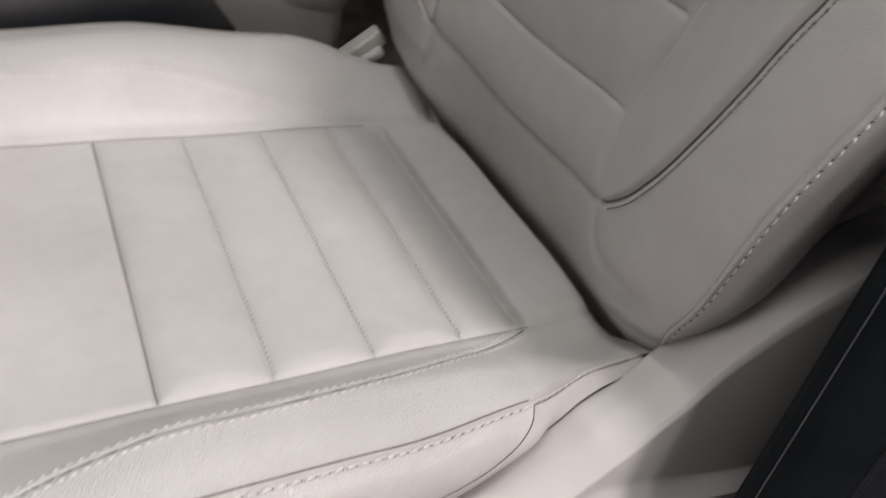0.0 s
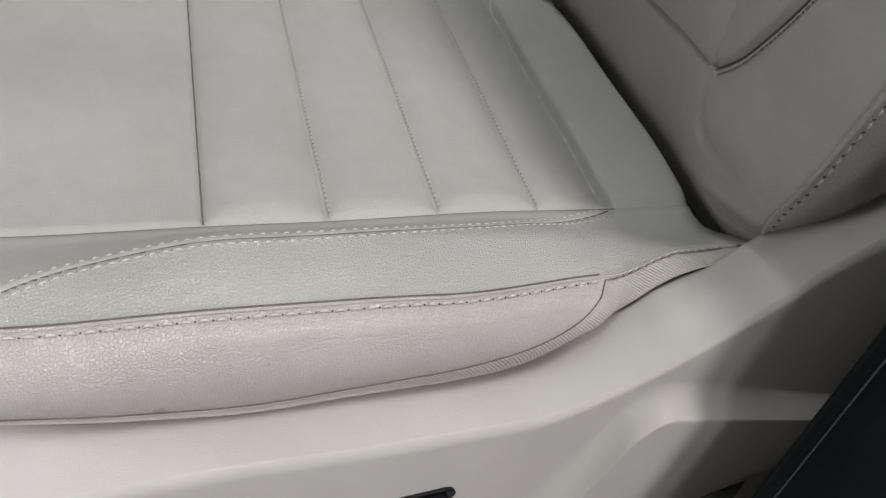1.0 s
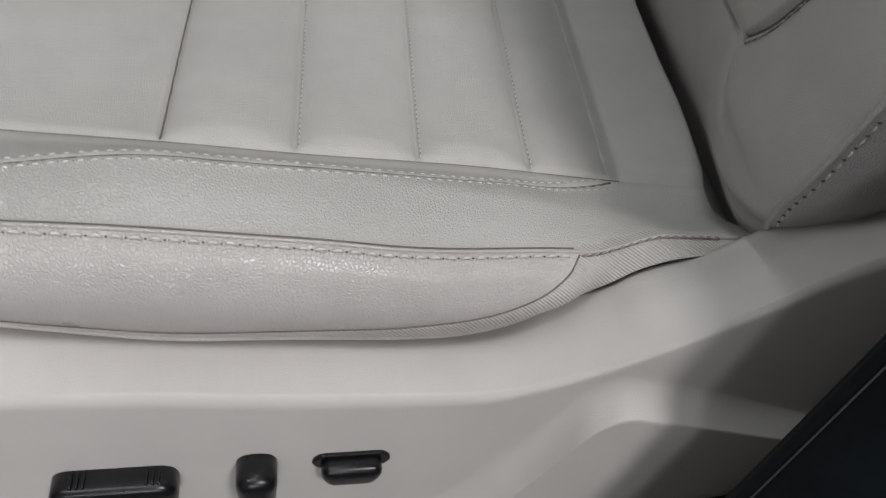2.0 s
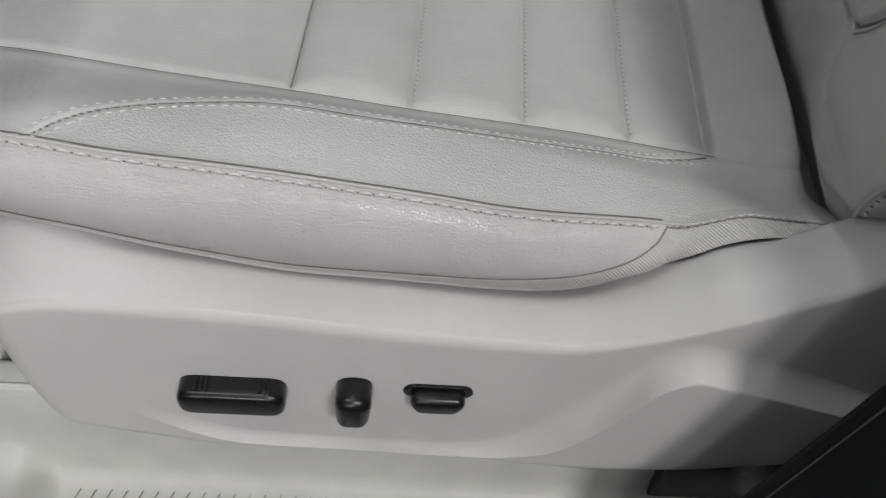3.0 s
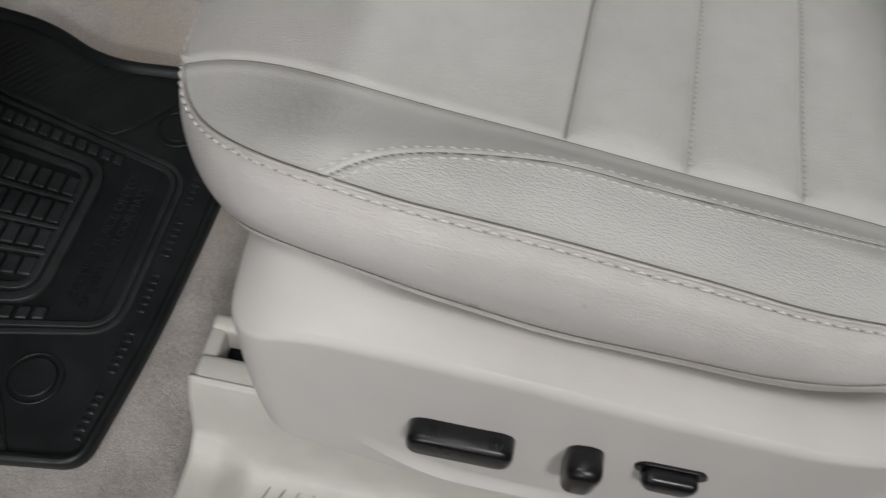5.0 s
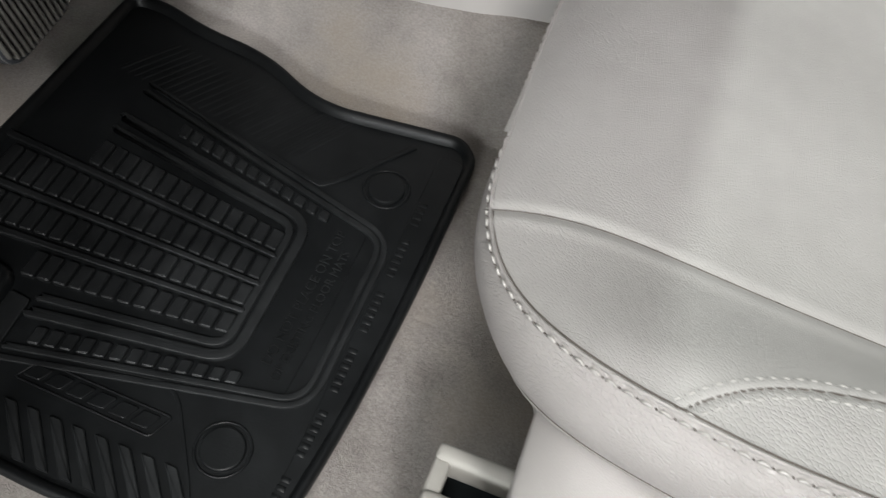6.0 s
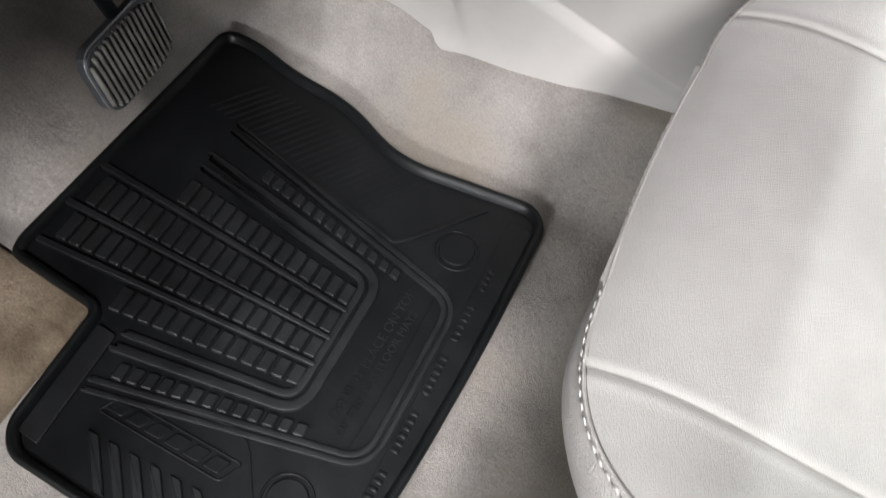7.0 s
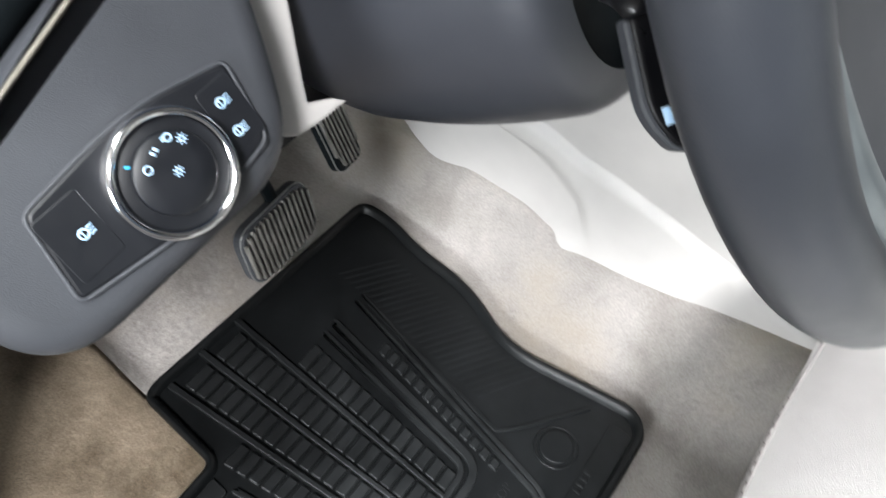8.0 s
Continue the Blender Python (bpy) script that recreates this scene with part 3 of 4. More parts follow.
# the leather ends at a curved seam; a ribbed fabric strip closes it below
seam_share = curve1(((-0.22, 0.87), (0.0, 0.85), (0.046, 0.82), (0.088, 0.74), (0.13, 0.62), (0.165, 0.49), (0.184, 0.33), (0.194, 0.17), (0.202, 0.0)))
cut = np.clip(seam_share(RIM[:, 0]), 0.0, 1)
cut = np.where(RIM[:, 0] > 0.2015, 0.0, cut)
panel = np.stack([wall_at(cut * k) for k in np.linspace(0, 1, 24)], 1)
hem = np.stack([wall_at(cut + (1 - cut) * k) for k in np.linspace(0, 1, 14)], 1)
hem[:, 1:-1, :2] += (nrm * 0.0008)[:, None]
covered = np.broadcast_to((cut[:-1] + cut[1:] > 0)[:, None], (len(RIM) - 1, 23))
sheet("side_panel", panel - np.array(seat_at), leather_side, seat, "beige leather side panel of the cushion", keep=covered)
sheet("twill_edge", hem - np.array(seat_at), twill, seat, "ribbed beige fabric strip under the side panel")
rim3 = np.stack([RIM[:, 0], RIM[:, 1], rim_z], 1)
tube("rim_welt", rim3 + np.array([0, 0, -0.0003]) - np.array(seat_at), 0.0010, leather_side, seat, sides=8)
row = wall_at(0.039) + np.c_[nrm * 0.0006, np.full(len(RIM), 0.0003)] - np.array(seat_at)
fore = RIM[:, 0] < 0.200
stitches("rim_stitching", row[fore], seat, 0.0045, 0.0030, 0.00076, 0.0006, hole_r=0.0007)
for sgn in (-1, 1):
    aft = ~fore & (np.sign(RIM[:, 1] - MID) == sgn) & (RIM[:, 0] < 0.275)
    stitches("rear_stitching", row[aft], seat, 0.0034, 0.0012, 0.0007, 0.0005, hole_r=0.0005, yarn=thread_grey)
body_run = RIM[:, 0] < 0.203
tube("panel_seam", (wall_at(cut) + np.c_[nrm * 0.0003, np.zeros(len(RIM))] - np.array(seat_at))[body_run], 0.00045, seam_dark, seat, "", 6)
rim_run = RIM[:, 0] < 0.198
tube("rim_seam", (rim3 + np.c_[-nrm * 0.0013, np.full(len(RIM), 0.0003)] - np.array(seat_at))[rim_run], 0.00045, seam_dark, seat, "", 6)

# stitched rows of the insert and of the bolsters
for s in SEAMS:
    yy = np.linspace(MID - HALF + 0.002, MID + HALF - 0.002, 60)
    xr = s + (0.0018 if s else 0) + SLANT * np.clip(yy, 0, 0.28)
    row = np.stack([xr, yy, cushion_height(xr, yy)], 1) - np.array(seat_at)
    if s == 0.0:
        tube("sewn_seam", row + np.array([0.0, 0, 0.0002]), 0.0006, seam_dark, seat, sides=5)
    elif s != SEAMS[-1]:
        stitches("insert_stitching", row, seat, 0.0027, 0.0016, 0.00045, 0.0002, hole_r=0.0005)
for sgn in (-1, 1):
    xx = np.linspace(-0.1095, 0.243, 140)
    for d, r in ((-0.0044, 0.00045), (0.0042, 0.00045)):
        slope = np.gradient(bolster_line(xx), xx)
        run = np.sqrt(1 + slope**2)
        px2 = xx - d * slope / run
        yy = MID + sgn * np.minimum(bolster_line(xx) + d / run, edge_near(px2) - 0.001)
        stitches("bolster_stitching", np.stack([px2, yy, cushion_height(px2, yy)], 1) - np.array(seat_at), seat, 0.0034, 0.0024, r if sgn < 0 else 0.0003, 0.0002, hole_r=0.0004 if sgn < 0 else 0.0)
    yy = MID + sgn * np.minimum(bolster_line(xx), edge_near(xx) - 0.001)
    tube("bolster_seam", np.stack([xx, yy, cushion_height(xx, yy) + 0.0003], 1) - np.array(seat_at), 0.0006 if sgn < 0 else 0.0004, seam_dark if sgn < 0 else leather, seat, sides=5)
    xx = np.linspace(-0.205, 0.25, 120)
    yy = MID + sgn * HALF + 0 * xx
    tube("insert_seam", np.stack([xx, yy, cushion_height(xx, yy) + 0.0002], 1) - np.array(seat_at), 0.00032, seam_dark, seat, sides=5)


# backrest -------------------------------------------------------------
bt, bz = np.meshgrid(np.linspace(-1, 1, 300), np.linspace(0.26, 0.80, 400), indexing="ij")
bh = back_half(bz)
bv = np.abs(bt) * bh
back = np.stack([back_x(bv, bz), MID + bt * bh, bz], -1) - np.array(seat_at)
mv, mz = np.abs(back[:-1, :-1, 1] + back[1:, 1:, 1]) / 2, (bz[:-1, :-1] + bz[1:, 1:]) / 2
edges_b = (-9.0,) + ROWS_B + (9.0,)
mid_b = mv < wedge_in(mz)
low_b = (mz + row_sag(mv) < 0.385) & (mv < 0.134) | (mz < 0.385)
for a, b in zip(edges_b[:-1], edges_b[1:]):
    sunk = mz + row_sag(mv)
    band = (sunk >= a) & (sunk < b)
    sheet("backrest_panel", back, leather, seat, "", keep=band & (mid_b if a > 0 else band))
for sgn in (-1, 1):
    half = (np.sign(back[:-1, :-1, 1]) == sgn) & ~low_b
    sheet("backrest_wedge", back, leather, seat, "", keep=half & ~mid_b & (mv < bolster_in(mz)))
    sheet("backrest_bolster", back, leather, seat, "", keep=half & ~mid_b & (mv >= bolster_in(mz)))
    # side of the backrest behind the outer seam
    zz = np.linspace(0.27, 0.80, 90)
    h = back_half(zz)
    x0 = back_x(h, zz)
    flank = np.zeros((90, 14, 3))
    for j, k in enumerate(np.linspace(0, 1, 14)):
        flank[:, j] = np.stack([x0 + 0.16 * k, MID + sgn * (h + 0.010 * np.sin(np.pi * min(1, 2.2 * k)) - 0.05 * max(0, k - 0.45)), zz + 0.02 * k], 1)
    sheet("backrest_side", flank - np.array(seat_at), leather_side, seat, "", flip=sgn > 0)
    zz = np.linspace(0.300, 0.79, 130)
    h = back_half(zz)
    rim = np.stack([back_x(h, zz), MID + sgn * h, zz], 1) - np.array(seat_at)
    tube("backrest_welt", rim, 0.0016, leather_side, seat, sides=8)
    stitches("backrest_stitching", rim + np.array([0.0042, sgn * 0.0012, 0]), seat, 0.0048, 0.0032, 0.0009, 0.0006, (0, sgn, 0), hole_r=0.0013)
    zz = np.linspace(0.386, 0.79, 120)
    vv = bolster_in(zz)
    row = np.stack([back_x(vv, zz), MID + sgn * vv, zz], 1) - np.array(seat_at)
    tube("backrest_seam", row + np.array([-0.0004, 0, 0]), 0.0009, seam_dark, seat, sides=5)
    vv = bolster_in(zz) + 0.006
    row = np.stack([back_x(vv, zz), MID + sgn * vv, zz], 1) - np.array(seat_at)
    stitches("backrest_stitching", row, seat, 0.0044, 0.0030, 0.0008, 0.0005, (-1, 0, 0), hole_r=0.0010, yarn=thread_grey)
for r in ROWS_B:
    yy = np.linspace(-wedge_in(r), wedge_in(r), 60)
    zr = r - row_sag(np.abs(yy))
    row = np.stack([back_x(np.abs(yy), zr), MID + yy, zr], 1) - np.array(seat_at)
    stitches("backrest_stitching", row, seat, 0.0030, 0.0014, 0.00045, 0.0002, (-1, 0, 0))

skewed = Matrix(((1, BACK_SKEW, 0, 0.20 * BACK_SKEW), (0, 1, 0, 0), (0, 0, 1, 0), (0, 0, 0, 1)))
for ob in seat.children:
    if ob.name.startswith("backrest"):
        ob.data.transform(skewed)

# plastic base trim ------------------------------------------------------
shell_g = curve1(((-0.155, 0.270), (-0.14, 0.286), (-0.096, 0.298), (-0.043, 0.287), (0.005, 0.276), (0.06, 0.273), (0.12, 0.268), (0.155, 0.2675), (0.176, 0.271), (0.19, 0.278), (0.20, 0.2845), (0.21, 0.291), (0.22, 0.2975), (0.228, 0.3045), (0.24, 0.311), (0.26, 0.319), (0.285, 0.336), (0.32, 0.358), (0.38, 0.392), (0.46, 0.41)))
shell_r = curve1(((-0.155, 0.258), (-0.115, 0.273), (-0.06, 0.275), (0.0, 0.272), (0.06, 0.265), (0.125, 0.2605), (0.160, 0.2595), (0.187, 0.267), (0.2125, 0.279), (0.236, 0.2935), (0.258, 0.3095), (0.279, 0.3255), (0.297, 0.343), (0.32, 0.358), (0.38, 0.383), (0.46, 0.40)))
shell_b = curve1(((-0.155, 0.148), (-0.14, 0.141), (-0.12, 0.133), (-0.10, 0.127), (-0.034, 0.127), (0.037, 0.126), (0.11, 0.122), (0.186, 0.125), (0.262, 0.131), (0.32, 0.145), (0.46, 0.16)))
band_up = curve1(((-0.155, 0.212), (-0.09, 0.188), (-0.06, 0.170), (-0.03, 0.154), (0.003, 0.148), (0.037, 0.1455), (0.072, 0.1445), (0.108, 0.146), (0.141, 0.161), (0.167, 0.201), (0.191, 0.237), (0.206, 0.265), (0.217, 0.273), (0.244, 0.2695), (0.279, 0.258), (0.332, 0.236), (0.46, 0.19)))
band_lo = curve1(((-0.155, 0.20), (-0.09, 0.172), (-0.062, 0.156), (-0.03, 0.144), (0.003, 0.138), (0.037, 0.1345), (0.109, 0.1325), (0.144, 0.140), (0.174, 0.164), (0.196, 0.211), (0.206, 0.236), (0.219, 0.2515), (0.247, 0.2505), (0.281, 0.241), (0.314, 0.230), (0.46, 0.18)))


def shell_y(x, z):
    """The outer face of the base trim: a flat side, and a raised band with a plain face below it."""
    t = np.clip((band_up(x) - z) / (band_up(x) - band_lo(x)), 0, 1)
    step = (0.0065 + 0.0060 * smooth01(0.11, 0.21, x)) * t**1.9 * smooth01(-0.10, -0.02, x)
    r, b = shell_r(x), shell_b(x)
    k = np.clip((r - z) / (r - b), 0, 1)
    return -0.1225 - 0.003 * np.sin(np.pi * np.clip(k * 1.1, 0, 1) * 0.8) - step + 0.005 * smooth01(0.9, 1.0, k)


sx = np.concatenate([-0.152 + 0.03 * np.linspace(0, 1, 24) ** 2, np.linspace(-0.122, 0.46, 300)[1:]])


def tight(n):
    """Shares from 0 to 1 that crowd at both ends, for crisp but rounded edges."""
    return np.concatenate([[0.0, 0.02], np.linspace(0.06, 0.94, n), [0.98, 1.0]])


shell_rows, wrap = [], (0.13, 0.085, 0.055, 0.038)
for x in np.concatenate([np.full(len(wrap), -0.1521), sx]):
    g, r, b = float(shell_g(x)), float(shell_r(x)), float(shell_b(x))
    up, lo = min(float(band_up(x)), r - 0.004), float(band_lo(x))
    d = np.clip(1 - (x + 0.152) / 0.026, 0, 1)
    pull = 0.026 * (1 - np.sqrt(max(0.0, 1 - d * d)))
    if len(shell_rows) < len(wrap):      # the front of the trim turns in under the seat
        pull = wrap[len(shell_rows)]
    y_in = -0.070 - 0.010 * float(smooth01(0.180, 0.215, x))
    dip = 0.011 - 0.0055 * float(smooth01(0.155, 0.20, x)) - 0.008 * float(smooth01(-0.06, -0.12, x))
    path = [(y_in + 0.001, g - 0.035)]
    for t in np.concatenate([np.linspace(0, 0.92, 16), [0.955, 0.98, 0.993, 1.0]]):
        path.append((y_in + (-0.1195 - y_in) * t, g - 0.004 + (r - g + 0.005) * t + 0.003 * np.sin(np.pi * t) - (dip - 0.004) * (1 - float(smooth01(0.15, 0.58, t)))))
    for hi, lower, n in ((r, up, 34), (up, lo, 10), (lo, b, 20)):
        for t in tight(n)[(0 if hi == r else 1):]:
            z = hi + (lower - hi) * t
            path.append((float(shell_y(x, z)) + 0.0022 * np.exp(-(r - z) / 0.0011), z))
    path = np.array(path)
    drop = np.clip((0.277 - path[:, 1]) / 0.124, 0, 1.3)
    shell_rows.append(np.stack([x + 0.008 * drop**1.5 * float(smooth01(-0.04, -0.15, x)), path[:, 0] + pull, path[:, 1]], 1))
shell = sheet("base_trim", np.array(shell_rows) - np.array(seat_at), plastic, seat, "smooth beige plastic seat base trim", flip=True, thick=0.003)


def seat_switch(name, x, z, outline, depth, bevel, label):
    """A black button standing out of the base trim; outline in its own plane."""
    y = float(shell_y(x, z))
    m = Matrix(((1, 0, 0, x - seat_at.x), (0, 0, -1, y - seat_at.y + 0.003), (0, 1, 0, z - seat_at.z), (0, 0, 0, 1)))
    return prism(name, outline, depth + 0.003, black_gloss, shell, label, m, bevel, 4, True), m


def pill(w, h, r):
    return rounded([(-w / 2, -h / 2), (w / 2, -h / 2), (w / 2, h / 2), (-w / 2, h / 2)], r, 8)


_, m_long = seat_switch("slide_switch", -0.0215, 0.2055, pill(0.0585, 0.0225, 0.0098), 0.013, 0.0040, "long black rocker switch")
for dx in (-0.0185, 0.0155):
    for k in range(3):
        block("grip_rib", (0.0014, 0.0030, 0.0085), black_gloss, shell, "", m_long @ pose(dx + 0.0028 * k, 0.0112, 0.0085), 0.0004, 1)
knob, _ = seat_switch("recline_knob", 0.0450, 0.2065, rounded([(-0.0088, -0.0155), (0.0088, -0.0155), (0.0106, 0.0155), (-0.0106, 0.0155)], [0.007, 0.007, 0.0102, 0.0102], 8), 0.017, 0.0055, "upright black recline knob")
_, m_small = seat_switch("lumbar_switch", 0.092, 0.2085, rounded([(-0.0115, -0.0088), (0.0115, -0.0088), (0.0160, 0.0), (0.0140, 0.0075), (-0.0140, 0.0075), (-0.0160, 0.0)], 0.004, 6), 0.010, 0.004, "small black tapered switch")

prism("switch_plate", rounded([(-0.0160, -0.0030), (0.0160, -0.0030), (0.0208, 0.0035), (0.0165, 0.0098), (-0.0165, 0.0098), (-0.0208, 0.0035)], 0.004, 6), 0.0022, black_gloss, shell, "black recess plate", m_small @ pose(0, 0, 0.0025), 0.0006, 2)
# seat belt buckle and stalk between seat and tunnel
buckle = thing("belt_buckle", "pale beige plastic seat belt buckle lying beside the seat", "seat belt buckle", (0.285, 0.398, 0.292))
block("stalk", (0.056, 0.018, 0.019), plastic_pale, buckle, "", pose(0.010, -0.006, 0.012, 0, -32, 0), 0.004)
block("buckle_head", (0.026, 0.024, 0.012), plastic, buckle, "beige buckle head", pose(0.020, -0.010, 0.008, 0, -28, 0), 0.004)

# seat rail cover on the floor -------------------------------------------
rail = thing("seat_rail_cover", "pale beige plastic seat rail cover with an open slot", "rail cover", (-0.19, -0.08, 0.0))
block("cover_front", (0.070, 0.022, 0.136), plastic_pale, rail, "", pose(0.031, -0.008, 0.068), 0.005, 4)
block("cover_side", (0.070, 0.012, 0.134), plastic_pale, rail, "", pose(0.031, 0.028, 0.067), 0.004, 3)
block("cover_lip", (0.011, 0.024, 0.132), plastic_pale, rail, "", pose(0.0015, 0.0125, 0.066), 0.003, 3)
# Black block stands in for the shade inside the slot.
block("slot_shade", (0.056, 0.022, 0.108), seal_rubber, rail, "black block painted as the shade in the rail cover's slot", pose(0.034, 0.0125, 0.054), 0.002)
block("rail_screw", (0.014, 0.005, 0.030), steel, rail, "bare steel rail end", pose(0.028, 0.012, 0.095, 0, 0, 20), 0.002)

# sill trim below the seat ------------------------------------------------
sill = thing("sill_trim", "pale beige plastic sill trim with short grip ribs", "sill trim", (0.05, -0.16, 0.0))
sx0 = np.array((0.05, -0.16, 0.0))
px, pv = np.meshgrid(np.linspace(-0.195, 0.62, 240), np.linspace(0, 1, 80), indexing="ij")
sill_prof_y = curve1(((0, -0.096), (0.06, -0.1005), (0.3, -0.112), (0.42, -0.1185), (0.46, -0.1225), (0.5, -0.127), (0.8, -0.175), (0.9, -0.187), (1, -0.196)))
sill_prof_z = curve1(((0, 0.137), (0.06, 0.128), (0.3, 0.080), (0.42, 0.056), (0.46, 0.051), (0.5, 0.049), (0.8, 0.046), (0.9, 0.036), (1, -0.01)))
py, pz = sill_prof_y(pv), sill_prof_z(pv)
end = smooth01(-0.150, -0.178, px)
pz = pz + end * 0.022 * smooth01(0.26, 0.44, pv) * smooth01(1.0, 0.85, pv)
sheet("sill_cover", np.stack([px, py, pz], -1) - sx0, plastic_pale, sill, "", flip=True, thick=0.003)
for k in range(26):
    x = -0.142 + 0.0105 * k
    block("grip_rib", (0.0005, 0.019, 0.0010), seam_dark, sill, "", pose(x - sx0[0], -0.1375 - sx0[1], 0.0488, 3, 0, -22), 0.0004, 1)

# door pillar and its seal -------------------------------------------------
pillar = thing("door_pillar", "black rubber sealed centre pillar of the car", "door pillar", (0.30, -0.19, 0.0))
pa = np.array((0.30, -0.19, 0.0))
zs = np.linspace(-0.25, 0.95, 40)
ex, ey = 0.223 + 0.156 * zs, -0.197 + 0.065 * zs


def strip(offsets, name, mat, label=""):
    pts = np.stack([np.stack([ex + ox, ey + oy, zs], 1) for ox, oy in offsets], 1) - pa
    return sheet(name, pts, mat, pillar, label, thick=0.002)


strip([(0.12, 0.012), (0.02, 0.003), (0.0, 0.0), (-0.004, -0.010)], "pillar_trim", seal_rubber)
strip([(-0.004, -0.010), (0.002, -0.022), (0.018, -0.034), (0.03, -0.036)], "door_seal", seal_rubber, "dark rubber door seal")
strip([(0.03, -0.036), (0.034, -0.040), (0.05, -0.060), (0.14, -0.080)], "pillar_skin", body_paint, "dark glossy painted pillar")
tube("seal_bead", np.stack([ex - 0.001, ey - 0.004, zs], 1) - pa, 0.0035, seal_rubber, pillar, sides=8)

# centre tunnel side -------------------------------------------------------
console = thing("centre_console", "smooth beige plastic side of the centre console", "console", (-0.4, 0.42, 0.05))
ca = np.array((-0.4, 0.42, 0.05))
base_y = curve1(((-0.80, 0.4065), (-0.70, 0.3845), (-0.634, 0.3565), (-0.55, 0.3585), (-0.482, 0.3675), (-0.447, 0.3665), (-0.416, 0.371), (-0.364, 0.3745), (-0.31, 0.381), (-0.27, 0.3895), (-0.20, 0.403), (-0.176, 0.4075), (-0.10, 0.4245), (0.0, 0.4385), (0.35, 0.4465)))
kx, kv = np.meshgrid(np.linspace(-0.80, 0.35, 420), np.linspace(0, 1, 140), indexing="ij")
kz = 0.01 + (0.30 - 0.08 * smooth01(-0.06, 0.08, kx)) * kv
fold = curve1(((-0.800, 0.2760), (-0.595, 0.2160), (-0.489, 0.1880), (-0.405, 0.1690), (-0.340, 0.1535), (-0.274, 0.1280), (-0.238, 0.1110), (-0.095, 0.0860), (0.350, 0.0760)))
brow = curve1(((-0.800, 0.2060), (-0.595, 0.1730), (-0.537, 0.1630), (-0.498, 0.1560), (-0.457, 0.1430), (-0.440, 0.1330), (-0.425, 0.1140), (0.350, 0.1060)))


def console_face(x, z):
    """How far out the console's side stands: it leans back up to a fold, overhangs above it, and has a shallow pocket with a rounded end."""
    x, z = np.asarray(x, float), np.asarray(z, float)
    over = z - fold(x)
    y = base_y(x) + 0.20 * (np.minimum(z, fold(x)) - 0.05) + 0.0065 * smooth01(-0.013, 0.004, over) - 0.15 * np.clip(over, 0, 1) - 0.006 * smooth01(0.25, 0.27, z + 0.10 * x)
    pocket = smooth01(0.015, -0.015, z - brow(x)) * smooth01(0.016, -0.016, x + 0.426 + 0.024 * smooth01(0.095, 0.060, z))
    return y + pocket * (0.009 + 0.022 * smooth01(-0.43, -0.58, x))


ky = console_face(kx, kz)
sheet("console_side", np.stack([kx, ky, kz], -1) - ca, plastic, console, "", flip=True, thick=0.003)
# First run is the cover's joint; the second draws the upper ridge's highlight.
for run in (((-0.660, 0.122), (-0.650, 0.1244), (-0.608, 0.1329), (-0.569, 0.1354), (-0.558, 0.152), (-0.551, 0.166)), ((-0.470, 0.252), (-0.450, 0.2505), (-0.422, 0.2480), (-0.387, 0.2435), (-0.350, 0.2415), (-0.335, 0.2410))):
    run = np.array(run)
    bead = np.linspace(0, len(run) - 1, 40)
    rx, rz = np.interp(bead, range(len(run)), run[:, 0]), np.interp(bead, range(len(run)), run[:, 1])
    tube("panel_line", np.stack([rx, console_face(rx, rz), rz], 1) - ca, 0.0008, plastic_pale, console, "fine pale line on the console side", 6)
block("console_top", (0.80, 0.125, 0.05), black_gloss, console, "black console top", pose(0.19, 0.095, 0.235), 0.008)

# Black box added in place of the dark recess below the seat trim.
block("gap_shade", (0.085, 0.016, 0.075), black_gloss, sill, "black box painted as the shaded gap under the trim", pose(0.305 - sx0[0], -0.113 - sx0[1], 0.090), 0.003)
tube("seal_piping", np.stack([ex - 0.0052, ey - 0.0105, zs], 1) - pa, 0.0008, dash_soft, pillar, "thin grey edge of the pillar trim", 6)

# pedals -------------------------------------------------------------------
brake = thing("brake_pedal", "ribbed grey rubber brake pedal on a steel arm", "pedal", (-0.6508, 0.1742, 0.1224))


def ribbed_pad(parent, w, h, ribs, m, label, base=dash_soft, rib=pedal_rubber):
    prism("pad", rounded([(-w / 2, -h / 2), (w / 2, -h / 2), (w / 2, h / 2), (-w / 2, h / 2)], min(w, h) * 0.3, 6), 0.012, base, parent, label, m @ pose(0, 0, -0.006), 0.003, 2)
    rim_p = [(x, y, 0.003) for x, y in rounded([(-w / 2, -h / 2), (w / 2, -h / 2), (w / 2, h / 2), (-w / 2, h / 2)], min(w, h) * 0.3, 6)]
    tube("pad_rim", [m @ Vector(p) for p in rim_p], 0.0008, steel, parent, "thin bright pad rim", 6, closed=True)
    for k in range(ribs):
        x = -w / 2 + w * (k + 0.6) / (ribs + 0.2)
        trim = 1 - 0.30 * abs(2 * k / (ribs - 1) - 1) ** 5
        block("pad_rib", (w / ribs * 0.58, h * 0.92 * trim, 0.005), rib, parent, "", m @ pose(x, 0, 0.0075), 0.001, 1)


m_brake = Matrix.Identity(4)
bx = Vector((-0.007, 0.086, -0.004)).normalized()
bn = Vector((0.94, 0.08, 0.30)).normalized()
byv = bn.cross(bx).normalized()
bx = byv.cross(bn)
m_brake = Matrix(((bx.x, byv.x, bn.x, 0), (bx.y, byv.y, bn.y, 0), (bx.z, byv.z, bn.z, 0), (0, 0, 0, 1)))
ribbed_pad(brake, 0.096, 0.064, 15, m_brake, "")
